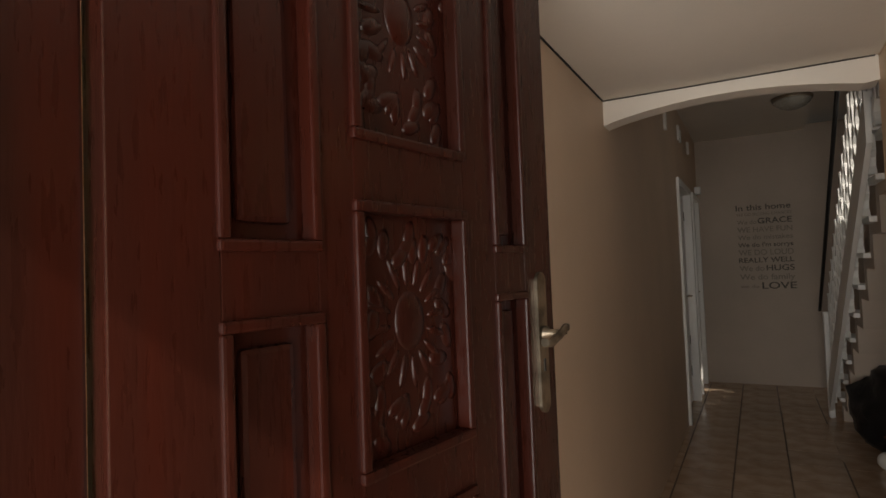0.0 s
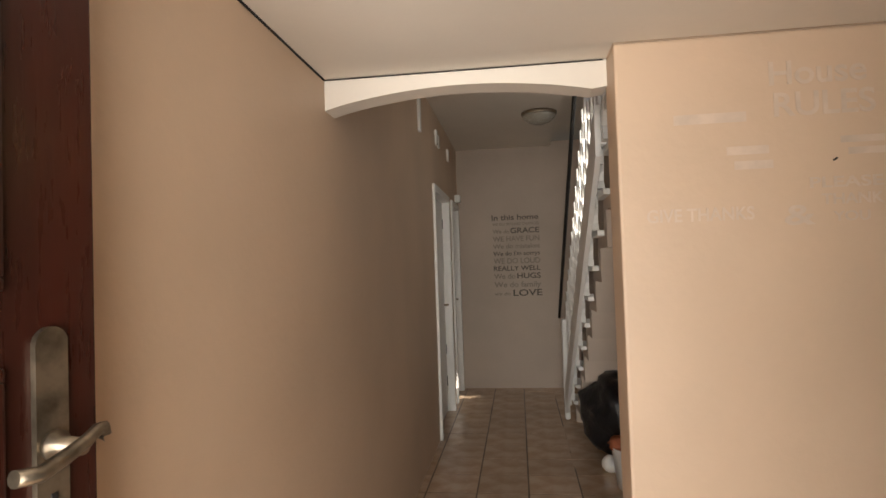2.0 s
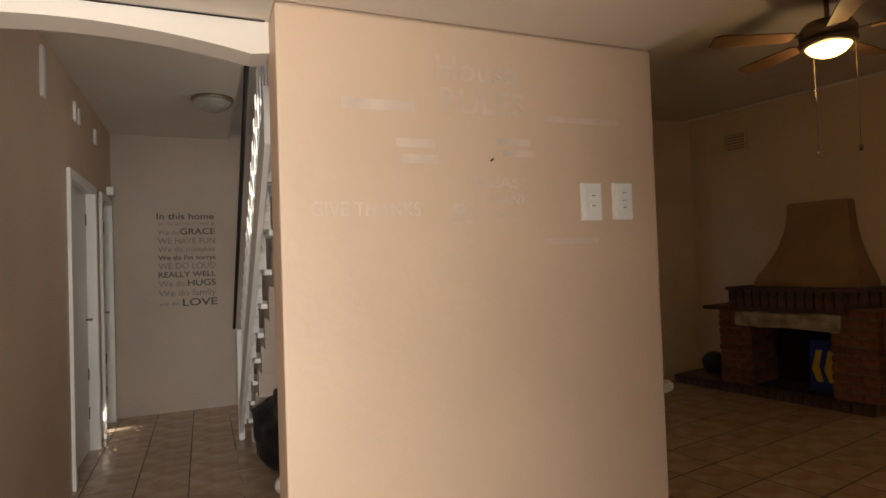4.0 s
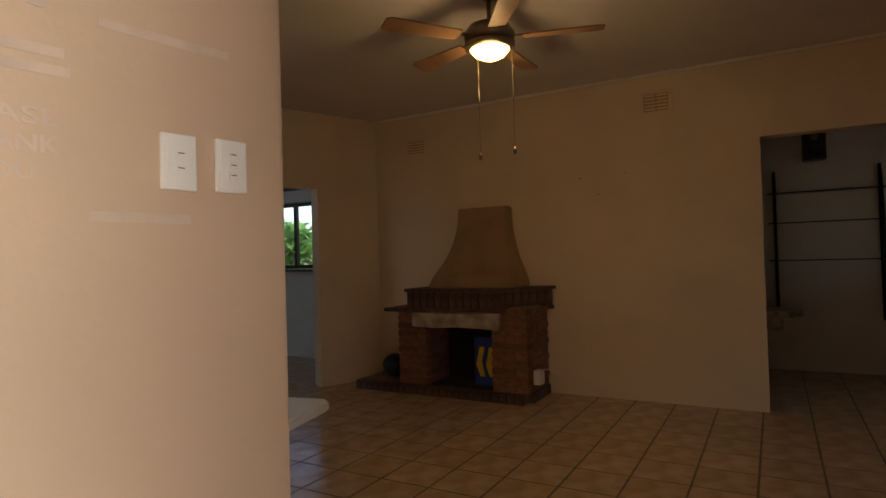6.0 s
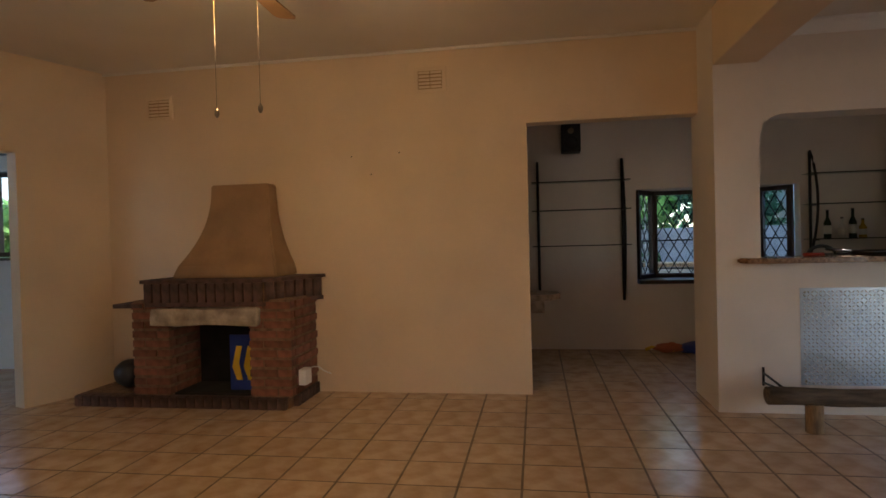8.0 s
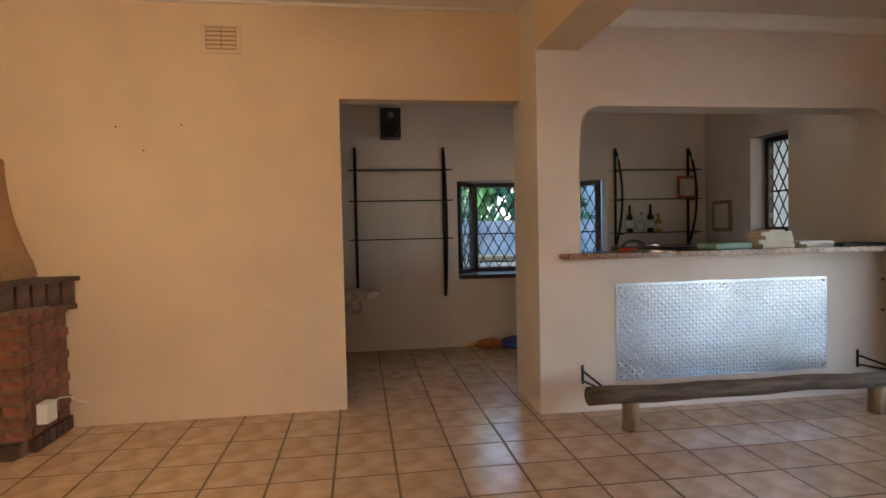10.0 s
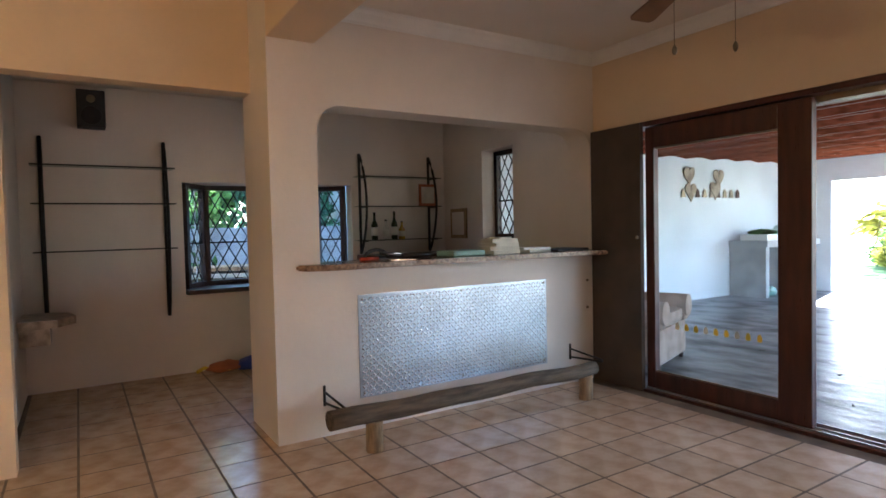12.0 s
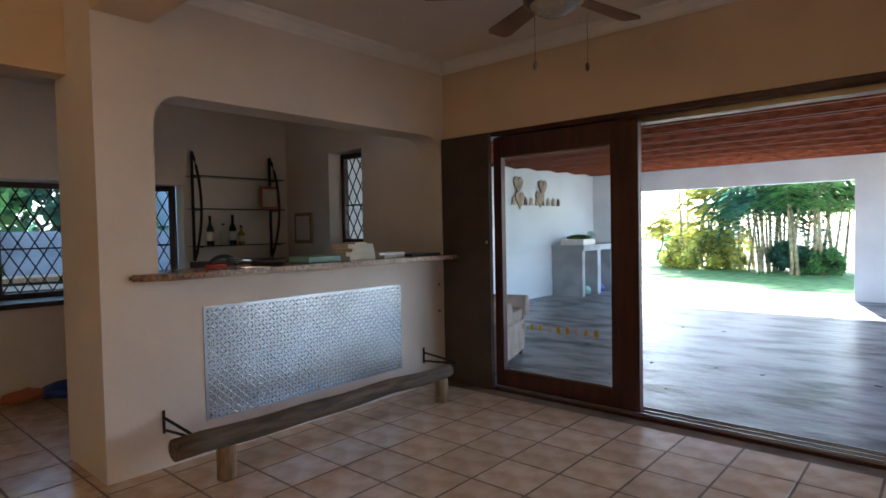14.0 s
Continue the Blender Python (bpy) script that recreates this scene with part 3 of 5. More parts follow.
    curve = [(u + a_ - 0.018, b_, c_) for a_, b_, c_ in ((-0.055, -0.046, 1.207), (-0.03, -0.047, 1.203), (0, -0.047, 1.212), (0.022, -0.048, 1.221), (0.034, -0.048, 1.228), (0.044, -0.046, 1.228), (0.049, -0.043, 1.221), (0.044, -0.041, 1.215))]
    tube(bm, curve, 0.0085, 10, 0.006)
    part("lever", bm, BRASS, h)
    return root


front_door()
fr = tagged(thing("door_frame", "dark mahogany front door frame", "door frame", m=HALL), kind="structure")
part("jamb", box(B(), -0.06, 0.02, -2.46, -2.25, 0, 2.06, 0.004), DOORWOOD, fr)
part("jamb", box(B(), 0.96, 1.02, -2.46, -2.26, 0, 2.06, 0.004), DOORWOOD, fr)
part("head", box(B(), 0.02, 0.96, -2.46, -2.26, 2.045, 2.1, 0.004), DOORWOOD, fr)


# ---- hall things ----
def hall_door(name, y0, y1, open_leaf):
    root = tagged(thing(name, "white painted door frame with chipped white door", "door", m=HALL), kind="structure")
    for a, b in ((y0, y0 + 0.05), (y1 - 0.05, y1)):
        part("jamb", box(B(), -0.12, 0.022, a, b, 0, 2.06, 0.004), WHITE, root)
    part("head", box(B(), -0.12, 0.022, y0 + 0.05, y1 - 0.05, 2.0, 2.06, 0.004), WHITE, root)
    leaf = part("leaf", box(B(), -0.09, -0.05, y0 + 0.052, y1 - 0.052, 0.01, 1.998, 0.003), WHITE, root)
    for z in (0.25, 0.55, 1.75):
        part("hinge", box(B(), -0.049, -0.044, y1 - 0.085, y1 - 0.06, z, z + 0.09, 0.001), BLACK, leaf)
    part("handle", tube(B(), [(-0.05, y1 - 0.12, 1.02), (-0.01, y1 - 0.12, 1.02), (-0.008, y1 - 0.2, 1.02)], 0.009, 8), NICKEL, leaf)


hall_door("door_1", 2.64, 3.64, True)
hall_door("door_2", 3.88, 4.52, False)
for y, z0, z1 in ((2.03, 2.34, 2.62), (2.90, 2.42, 2.55), (3.02, 2.42, 2.53), (3.7, 2.42, 2.54)):
    solo("wall_box", box(B(), 0.0005, 0.02, y - 0.03, y + 0.03, z0, z1, 0.004), WHITE, "small white cover plate high on the hall wall", "cover plate", "cover plates in the hall", HALL)
solo("door_chime", box(B(), 0.0005, 0.06, 4.3, 4.4, 2.08, 2.16, 0.008), PLASTIC, "small white sensor box above the door", "sensor", m=HALL)
lamp = thing("ceiling_lamp", "round ceiling lamp with frosted glass bowl, unlit", "ceiling lamp", m=HALL @ pose(0.89, 3.12, 2.7))
part("base", lathe(B(), [(0.15, -0.025), (0.155, -0.02), (0.155, 0)], (0, 0, 0), 28), NICKEL, lamp)
part("bowl", lathe(B(), [(0.01, -0.105), (0.05, -0.1), (0.1, -0.08), (0.14, -0.045), (0.148, -0.024)], (0, 0, 0), 28), OPAL, lamp)


# staircase that climbs towards the entrance: rise 0.19, going 0.265
def staircase():
    root = thing("staircase", "plastered staircase with stepped underside and white balusters", "staircase", m=HALL)
    n, rise, go, ys = 14, 0.19, 0.265, 3.28
    for i in range(n):
        y, z = ys - i * go, i * rise
        bm = B()
        if y - go < 0.06:
            break
        lo = z - 0.06 if i else 0.0
        prism(bm, [(y, lo), (y, z + rise), (y - go, z + rise), (y - go, z + rise - 0.06), (y - 0.09, z + rise - 0.06), (y - 0.09, lo)], "x", 1.12, 2.04)
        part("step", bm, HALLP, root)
        part("tread", box(B(), 1.085, 2.035, y - go + 0.01, y + 0.03, z + rise + 0.001, z + rise + 0.032, 0.006), WHITE, root)
        part("bracket", box(B(), 1.062, 1.084, y - 0.06, y - 0.01, z + rise - 0.05, z + rise + 0.02, 0.004), WHITE, root)
        # wavy cast balusters, two a step, neighbours bending opposite ways
        for q, k in enumerate((0.07, 0.2)):
            yb, zb = y - k, z + rise + 0.033
            top = min(0.886 + (3.445 - yb) * 0.717 - 0.012, 2.66)
            h = top - zb
            turns = max(1.0, round(h / 0.24 * 2) / 2)
            bm, rings, m_ = B(), [], 22
            for j in range(m_ + 1):
                t = j / m_
                w = 0.025 + 0.012 * math.cos(t * math.tau * turns * 2)
                c = yb + 0.014 * (1 if q else -1) * math.sin(t * math.tau * turns)
                rings.append([bm.verts.new((x, yy, zb + h * t)) for x, yy in ((1.062, c - w), (1.098, c - w), (1.098, c + w), (1.062, c + w))])
            for a, b in zip(rings, rings[1:]):
                for n_ in range(4):
                    bm.faces.new((a[n_], a[(n_ + 1) % 4], b[(n_ + 1) % 4], b[n_]))
            bm.faces.new(rings[0][::-1]), bm.faces.new(rings[-1])
            bmesh.ops.recalc_face_normals(bm, faces=bm.faces)
            part("baluster", bm, WHITE, root)
    part("stringer", prism(B(), [(3.36, 0.0), (3.36, 0.24), (0.75, 2.11), (0.75, 1.87), (3.28, 0.06), (3.28, 0.0)], "x", 1.035, 1.06), WHITE, root, "cream painted sloping stringer")
    rail = B()
    a, b = (1.02, 3.46, 0.885), (1.02, 0.99, 2.655)
    tube(rail, [a, b], 0.013, 10)
    part("handrail", rail, BLACK, root, "black handrail")
    part("newel", box(B(), 1.03, 1.075, 3.30, 3.37, 0, 0.88, 0.006), WHITE, root)


staircase()
# white slab standing for an unseen window high on the stair wall
win = tagged(thing("window_stair", "plain white slab standing for an unseen stair window", "window", m=HALL), kind="structure")
part("frame", box(B(), 2.03, 2.049, 1.1, 2.9, 2.05, 2.68, 0.004), WHITE, win)


def lumpy(bm, centre, radii, seed, amount=0.18, seg=20):
    made = bmesh.ops.create_uvsphere(bm, u_segments=seg, v_segments=seg // 2 + 2, radius=1)["verts"]
    for v in made:
        n = noise.noise(v.co * 2.3 + Vector((seed * 7.1, 0, 0))) * amount + noise.noise(v.co * 6 + Vector((0, seed * 3.3, 0))) * amount * 0.4
        v.co = Vector((v.co.x * radii[0], v.co.y * radii[1], v.co.z * radii[2])) * (1 + n) + Vector(centre)
        v.co.z = max(v.co.z, centre[2] - radii[2] * 0.97)
    for f in bm.faces:
        f.smooth = True
    return bm


solo("bin_bag", lumpy(B(), (1.38, 2.36, 0.292), (0.3, 0.36, 0.3), 3, 0.25, 28), BAGM, "black bulging plastic bag under the stairs", "bag", m=HALL)
bk = thing("bucket", "cream bucket with orange cloth and yellow bottle", "bucket", m=HALL @ pose(1.33, 1.72, 0))
part("body", lathe(B(), [(0.11, 0.001), (0.14, 0.24), (0.148, 0.25), (0.14, 0.25), (0.125, 0.2)], (0, 0, 0), 22), WHITE, bk)
part("cloth", lumpy(B(), (-0.03, 0, 0.26), (0.12, 0.11, 0.05), 5, 0.3), TERRA, bk)
part("bottle", lathe(B(), [(0.03, 0.24), (0.032, 0.38), (0.02, 0.4), (0.012, 0.42)], (0.05, 0.03, 0), 12), YELLOW, bk)
solo("ball", lumpy(B(), (1.22, 1.98, 0.055), (0.06, 0.06, 0.056), 8, 0.03), WHITE, "dusty white ball on the hall floor", "ball", m=HALL)


# ---- lounge things ----
BRICK_MESH = {}


def brick_piece(parent, x, y, z, sx, sy, sz, material, turn=0):
    """One brick with softened edges; alike bricks share a mesh."""
    key = (round(sx, 3), round(sy, 3), round(sz, 3), material.name)
    if key not in BRICK_MESH:
        BRICK_MESH[key] = mesh("brick", box(B(), -sx / 2, sx / 2, -sy / 2, sy / 2, -sz / 2, sz / 2), material)
    o = new("brick", BRICK_MESH[key])
    o.parent = parent
    o.matrix_basis = pose(x, y, z, random.uniform(-0.5, 0.5), random.uniform(-0.5, 0.5), random.uniform(-0.8, 0.8) + turn)


def fireplace():
    root = thing("fireplace", "red brick fireplace with stone lintel and plaster hood", "fireplace")
    part("firebox", box(B(), 8.98, 9.095, 6.44, 7.115, 0.09, 0.9), SOOT, root, "soot-blackened firebox back")
    part("firebox_floor", box(B(), 8.6, 8.98, 6.44, 7.115, 0.085, 0.105), SOOT, root)
    # piers of coursed brick
    for y0, y1 in ((6.075, 6.435), (7.12, 7.455)):
        part("pier_core", box(B(), 8.562, 9.095, y0 + 0.012, y1 - 0.012, 0.09, 0.86), MORTAR, root)
        for c in range(10):
            z = 0.09 + 0.037 + c * 0.0765
            off = 0.11 if c % 2 else 0.0
            ys, e = [], y0
            first = (y1 - y0) * (0.66 if c % 2 else 0.34)
            for a, b in ((y0, y0 + first), (y0 + first, y1)):
                brick_piece(root, 8.60 + random.uniform(-0.004, 0.004), (a + b) / 2, z, 0.09, b - a - 0.012, 0.053, BRICK)
            for j in range(3):
                x0 = 8.655 + j * 0.15 + (0.0 if c % 2 else -0.03)
                x1 = min(x0 + 0.14, 9.09)
                for yy in (y0 + 0.045, y1 - 0.045):
                    brick_piece(root, (x0 + x1) / 2, yy, z, x1 - x0, 0.096, 0.053, BRICK)
    # stone lintel and dark mantel of upright bricks
    bm = box(B(), 8.49, 8.72, 6.33, 7.24, 0.665, 0.80, 0.012)
    bmesh.ops.subdivide_edges(bm, edges=bm.edges[:], cuts=3, use_grid_fill=True)
    for v in bm.verts:
        v.co += Vector([noise.noise(v.co * 9 + Vector((k * 5, 0, 0))) * 0.016 for k in range(3)])
    part("lintel", bm, STONE, root, "rough pale stone lintel")
    def plan(o):
        return [(8.54 - o, 7.3 + o), (8.54 - o, 6.30 - o * 0.6), (9.093, 6.02 - o), (9.093, 7.3 + o)]

    part("mantel_core", prism(B(), plan(0.0), "z", 0.845, 0.999), MORTAR, root)
    part("mantel_step", prism(B(), plan(0.012), "z", 0.81, 0.845), BRICKD, root, "dark brick corbel course")
    k = 13
    for i in range(k):
        y = 6.29 + (i + 0.5) * (7.31 - 6.29) / k
        brick_piece(root, 8.555, y, 0.922, 0.09, 1.02 / k - 0.012, 0.15, BRICKD)
    for i in range(6):
        brick_piece(root, 8.595 + i * 0.088, 6.292 - i * 0.0447, 0.922, 0.074, 0.09, 0.15, BRICKD, -27)
        brick_piece(root, 8.62 + i * 0.082, 7.31, 0.92, 0.07, 0.09, 0.15, BRICKD)
    part("mantel_top", prism(B(), plan(0.035), "z", 1.0, 1.03), BRICKD, root, "dark brick mantel shelf")
    part("side_shelf", box(B(), 8.55, 9.08, 7.35, 7.62, 0.80, 0.835, 0.006), BRICKD, root, "dark side shelf")
    # hearth with an edge of bricks on end
    part("hearth_core", box(B(), 8.56, 9.095, 6.11, 8.0, 0.0, 0.078), MORTAR, root)
    n = 24
    for i in range(n):
        brick_piece(root, 8.565, 6.12 + (i + 0.5) * 1.85 / n, 0.044, 0.11, 1.85 / n - 0.01, 0.086, BRICKD)
    for i in range(6):
        brick_piece(root, 8.67 + i * 0.078, 6.11, 0.044, 0.066, 0.09, 0.086, BRICKD)
    # hood: flared plaster, narrow at the top
    bm = B()
    rings = []
    for i in range(15):
        t = i / 14
        f = (1 - t) ** 2.2
        hw, depth, z = 0.262 + 0.2 * f, 0.17 + 0.26 * f, 1.031 + 0.05 * (t > 0) * min(1, t * 14) + 0.735 * t
        yc = 6.675 + 0.025 * f
        rings.append([bm.verts.new(p) for p in ((9.095, yc - hw, z), (9.095 - depth, yc - hw, z), (9.095 - depth, yc + hw, z), (9.095, yc + hw, z))])
    for a, b in zip(rings, rings[1:]):
        for j in range(4):
            bm.faces.new((a[j], a[(j + 1) % 4], b[(j + 1) % 4], b[j]))
    bm.faces.new(rings[-1]), bm.faces.new(rings[0])
    bmesh.ops.recalc_face_normals(bm, faces=bm.faces)
    bmesh.ops.bevel(bm, geom=[e for e in bm.edges if len(e.link_faces) == 2 and e.calc_face_angle() > 0.6], offset=0.012, segments=2, affect="EDGES")
    part("hood", bm, HOODP, root, "tan flared plaster chimney hood")
    return root


fireplace()
sign = thing("painted_board", "blue board with yellow shapes standing in the firebox", "board")
part("board", box(B(), 8.70, 8.715, 6.45, 6.68, 0.107, 0.56, 0.003), BLUE, sign)
part("yellow_shape", prism(B(), [(6.66, 0.3), (6.62, 0.47), (6.57, 0.47), (6.6, 0.33), (6.57, 0.19), (6.62, 0.19)], "x", 8.696, 8.70), YELLOW, sign)
part("yellow_shape", prism(B(), [(6.56, 0.3), (6.52, 0.47), (6.46, 0.47), (6.5, 0.33), (6.46, 0.19), (6.52, 0.19)], "x", 8.696, 8.70), YELLOW, sign)
jb = thing("junction_box", "white plastic junction box with cable on the brick pier", "junction box")
part("box", box(B(), 8.66, 8.78, 6.01, 6.073, 0.16, 0.285, 0.006), PLASTIC, jb)
part("cable", tube(B(), [(8.78, 6.04, 0.25), (8.85, 6.03, 0.27), (8.95, 6.02, 0.25), (9.05, 6.0, 0.19), (9.094, 5.96, 0.16)], 0.005, 6), PLASTIC, jb)
solo("log_basket", lumpy(B(), (8.86, 7.72, 0.2), (0.13, 0.12, 0.12), 9, 0.1), BLACKP, "dark pot beside the fireplace on the hearth", "pot")


def wall_vent(y, z):
    root = thing("wall_vent", "painted louvred air vent high on the wall", "air vent", "vents on the east wall", pose(9.1, y, z) @ Matrix.Diagonal((1, 1.25, 1.25, 1)))
    bm = B()
    for a, b, c, d in ((-0.11, 0.11, -0.085, -0.062), (-0.11, 0.11, 0.062, 0.085), (-0.11, -0.082, -0.062, 0.062), (0.082, 0.11, -0.062, 0.062)):
        box(bm, -0.014, -0.0005, a, b, c, d, 0.003)
    part("frame", bm, PAINT, root)
    part("backing", box(B(), -0.004, -0.0008, -0.08, 0.08, -0.06, 0.06), HOODP, root)
    for i in range(5):
        for j in range(2):
            part("slat", box(B(), -0.012, -0.004, -0.078 + 0.08 * j, -0.004 + 0.08 * j, -0.055 + i * 0.024, -0.04 + i * 0.024, 0.001), PAINT, root)


wall_vent(5.02, 2.64)
wall_vent(7.52, 2.55)
for y, z in ((5.72, 2.03), (5.3, 2.045), (5.55, 1.87)):
    solo("nail", tube(B(), [(9.1, y, z), (9.085, y, z)], 0.005, 6), BLACK, "small dark nail in the peach wall", "nail", "nails in the wall")


def ceiling_fan(x, y, z_ceiling, drop, turn, lit, label, chains):
    root = thing("ceiling_fan", label, "ceiling fan", "ceiling fans", pose(x, y, z_ceiling))
    zb = -drop
    part("canopy", lathe(B(), [(0.02, -0.07), (0.05, -0.05), (0.065, -0.002)], (0, 0, 0), 20), NICKEL, root)
    part("rod", tube(B(), [(0, 0, -0.05), (0, 0, zb + 0.1)], 0.013, 10), NICKEL, root)
    part("motor", lathe(B(), [(0.1, zb - 0.02), (0.145, zb), (0.15, zb + 0.04), (0.12, zb + 0.085), (0.04, zb + 0.105)], (0, 0, 0), 28), NICKEL, root)
    part("light_collar", lathe(B(), [(0.122, zb - 0.052), (0.147, zb - 0.042), (0.15, zb - 0.022), (0.1, zb - 0.02)], (0, 0, 0), 28), NICKEL, root)
    part("light_bowl", lathe(B(), [(0.008, zb - 0.112), (0.05, zb - 0.106), (0.09, zb - 0.085), (0.112, zb - 0.06), (0.118, zb - 0.05)], (0, 0, 0), 28), BULB if lit else OPAL, root, "glowing amber glass bowl" if lit else "white glass bowl")
    for i in range(5):
        a = Matrix.Rotation(radians(turn + 72 * i), 4, "Z") @ Matrix.Translation((0, 0, zb + 0.012)) @ Matrix.Rotation(radians(9), 4, "X")
        bm = B()
        prism(bm, [(0.2, -0.05), (0.62, -0.068), (0.655, -0.05), (0.655, 0.05), (0.62, 0.068), (0.2, 0.05)], "z", -0.004, 0.004, a)
        bl = part("blade", bm, BLADE, root)
        part("blade_iron", box(B(), 0.1, 0.27, -0.018, 0.018, 0.0045, 0.01, 0.001, a), NICKEL, bl)
    for dx, dy, ln in chains:
        ch = part("pull_chain", tube(B(), [(dx, dy, zb - 0.05), (dx, dy, zb - ln)], 0.0015, 6), BRASS, root)
        part("pull", lathe(B(), [(0.004, 0), (0.011, 0.012), (0.011, 0.03), (0.004, 0.045)], (dx, dy, zb - ln - 0.045), 10), BRASS, ch)


ceiling_fan(6.83, 5.57, 2.9, 0.31, 0, True, "five-blade ceiling fan with lit amber bowl", ((0.0, 0.08, 0.65), (0.0, -0.14, 0.64)))
ceiling_fan(6.82, 1.46, 2.75, 0.29, -29, False, "five-blade wooden ceiling fan, unlit", ((0.07, 0.064, 0.32), (-0.12, -0.11, 0.33)))
glowlamp = new("fan_bulb", bpy.data.lights.new("fan_bulb", "POINT"))
glowlamp.data.energy, glowlamp.data.color, glowlamp.data.shadow_soft_size = 3.6, (1.0, 0.66, 0.3), 0.09
glowlamp.location = (6.83, 5.57, 2.34)

tb = thing("side_table", "cream table top with rounded corner on a pedestal", "table", m=pose(5.6, 5.79, 0, 0, 0, 12))
out = [(-0.9, -0.02), (-0.06, -0.02)] + [(-0.06 + 0.06 * math.sin(a), 0.04 - 0.06 * math.cos(a)) for a in [i * math.pi / 12 for i in range(1, 7)]] + [(0.0, 0.42), (-0.05, 0.5), (-0.9, 0.5)]
bm = prism(B(), out, "z", 0.705, 0.746)
bmesh.ops.bevel(bm, geom=[e for e in bm.edges if abs(e.verts[0].co.z - e.verts[1].co.z) < 0.001], offset=0.01, segments=2, affect="EDGES")
part("tabletop", bm, WHITE, tb)
part("panel_leg", box(B(), -0.8, -0.55, 0.05, 0.43, 0, 0.705, 0.006), WHITE, tb)

# ---- den window and fittings ----


def window(name, m, w, h, label, lights=1, leaded=False, depth=0.06, bar=True):
    root = tagged(thing(name, label, "window", m=m), kind="structure")
    f = 0.05
    bm = B()
    box(bm, 0, w, -depth / 2, depth / 2, 0, f, 0.004)
    box(bm, 0, w, -depth / 2, depth / 2, h - f, h, 0.004)
    box(bm, 0, f, -depth / 2, depth / 2, f, h - f, 0.004)
    box(bm, w - f, w, -depth / 2, depth / 2, f, h - f, 0.004)
    part("window_frame", bm, DARKWOOD, root)
    lw = (w - f) / lights
    for i in range(lights):
        if i:
            part("mullion", box(B(), f / 2 + i * lw - f / 2, f / 2 + i * lw + f / 2, -depth / 2 + 0.002, depth / 2 - 0.002, f, h - f, 0.003), DARKWOOD, root)
        p = part("pane", box(B(), f + i * lw, i * lw + lw, -0.002, 0.002, f, h - f), GLASS, root)
        p.visible_shadow = False
    if leaded:
        part("cross_bar", box(B(), f, w - f, -0.004, 0.004, h * 0.42, h * 0.42 + 0.016), BLACK, root)
        bm = B()
        ww, hh = w - 2 * f, h - 2 * f
        pitch, high = 0.125, 0.22
        for s in (1, -1):
            for k in range(-14, 15):
                base, slope = k * pitch, s * pitch / high
                za, zb = sorted(((0 - base) / slope, (ww - base) / slope))
                lo, hi = max(0, za), min(hh, zb)
                if hi - lo > 0.02:
                    tube(bm, [(f + base + slope * lo, 0, f + lo), (f + base + slope * hi, 0, f + hi)], 0.0065, 5, cap=False)
        part("diamond_leading", bm, BLACK, root, "black diamond leading")
    return root


EAST = Matrix.Rotation(radians(90), 4, "Z")
window("window_1", Matrix.Translation((9.9, 9.56, 1.235)) @ EAST, 1.03, 0.93, "two-light dark wooden window in the den", 2)
structure("window_sill_den", box(B(), 9.76, 9.9, 9.5, 10.65, 1.195, 1.228, 0.004), DARKWOOD, "dark wooden den window sill", "sill")
cr = thing("curtain_rail", "black curtain rail with bracket above the den window", "curtain rail")
part("rail", box(B(), 9.62, 9.65, 9.3, 10.7, 2.31, 2.35, 0.004), BLACK, cr)
part("bracket", box(B(), 9.62, 9.82, 10.6, 10.64, 2.27, 2.31, 0.004), BLACK, cr)
so = thing("wall_socket", "double wall socket low on the den wall", "socket")
part("plate", box(B(), 9.8, 9.8195, 11.06, 11.2, 0.14, 0.27, 0.004), PLASTIC, so)
part("plug", box(B(), 9.76, 9.8, 11.1, 11.15, 0.16, 0.22, 0.006), BLACKP, so)

# ---- kitchen ----
bay = [((11.2, 3.03), (11.50, 2.80)), ((11.50, 2.80), (11.47, 1.62)), ((11.47, 1.62), (11.2, 1.38))]
for i, (a, b) in enumerate(bay):
    v = Vector((b[0] - a[0], b[1] - a[1]))
    m = Matrix.Translation((a[0], a[1], 0.787)) @ Matrix.Rotation(math.atan2(v.y, v.x), 4, "Z")
    window("window_%d" % (i + 2), m, v.length, 1.02, "dark framed bay window with diamond leading", 2 if v.length > 0.8 else 1, True)
window("window_5", pose(9.795, -0.05, 1.195), 0.52, 0.95, "tall dark window with diamond leading", 1, True)
wg = thing("burglar_bars", "white painted burglar bars outside the bay window", "burglar bars")
for z in (0.9, 1.15, 1.4, 1.6, 1.75):
    part("bar", tube(B(), [(11.6, 2.78, z), (11.3, 3.0, z)], 0.007, 6), WHITE, wg)
for t in (0.1, 0.5, 0.9):
    part("bar", tube(B(), [(11.6 - 0.3 * t, 2.78 + 0.22 * t, 0.8), (11.6 - 0.3 * t, 2.78 + 0.22 * t, 1.8)], 0.007, 6), WHITE, wg)


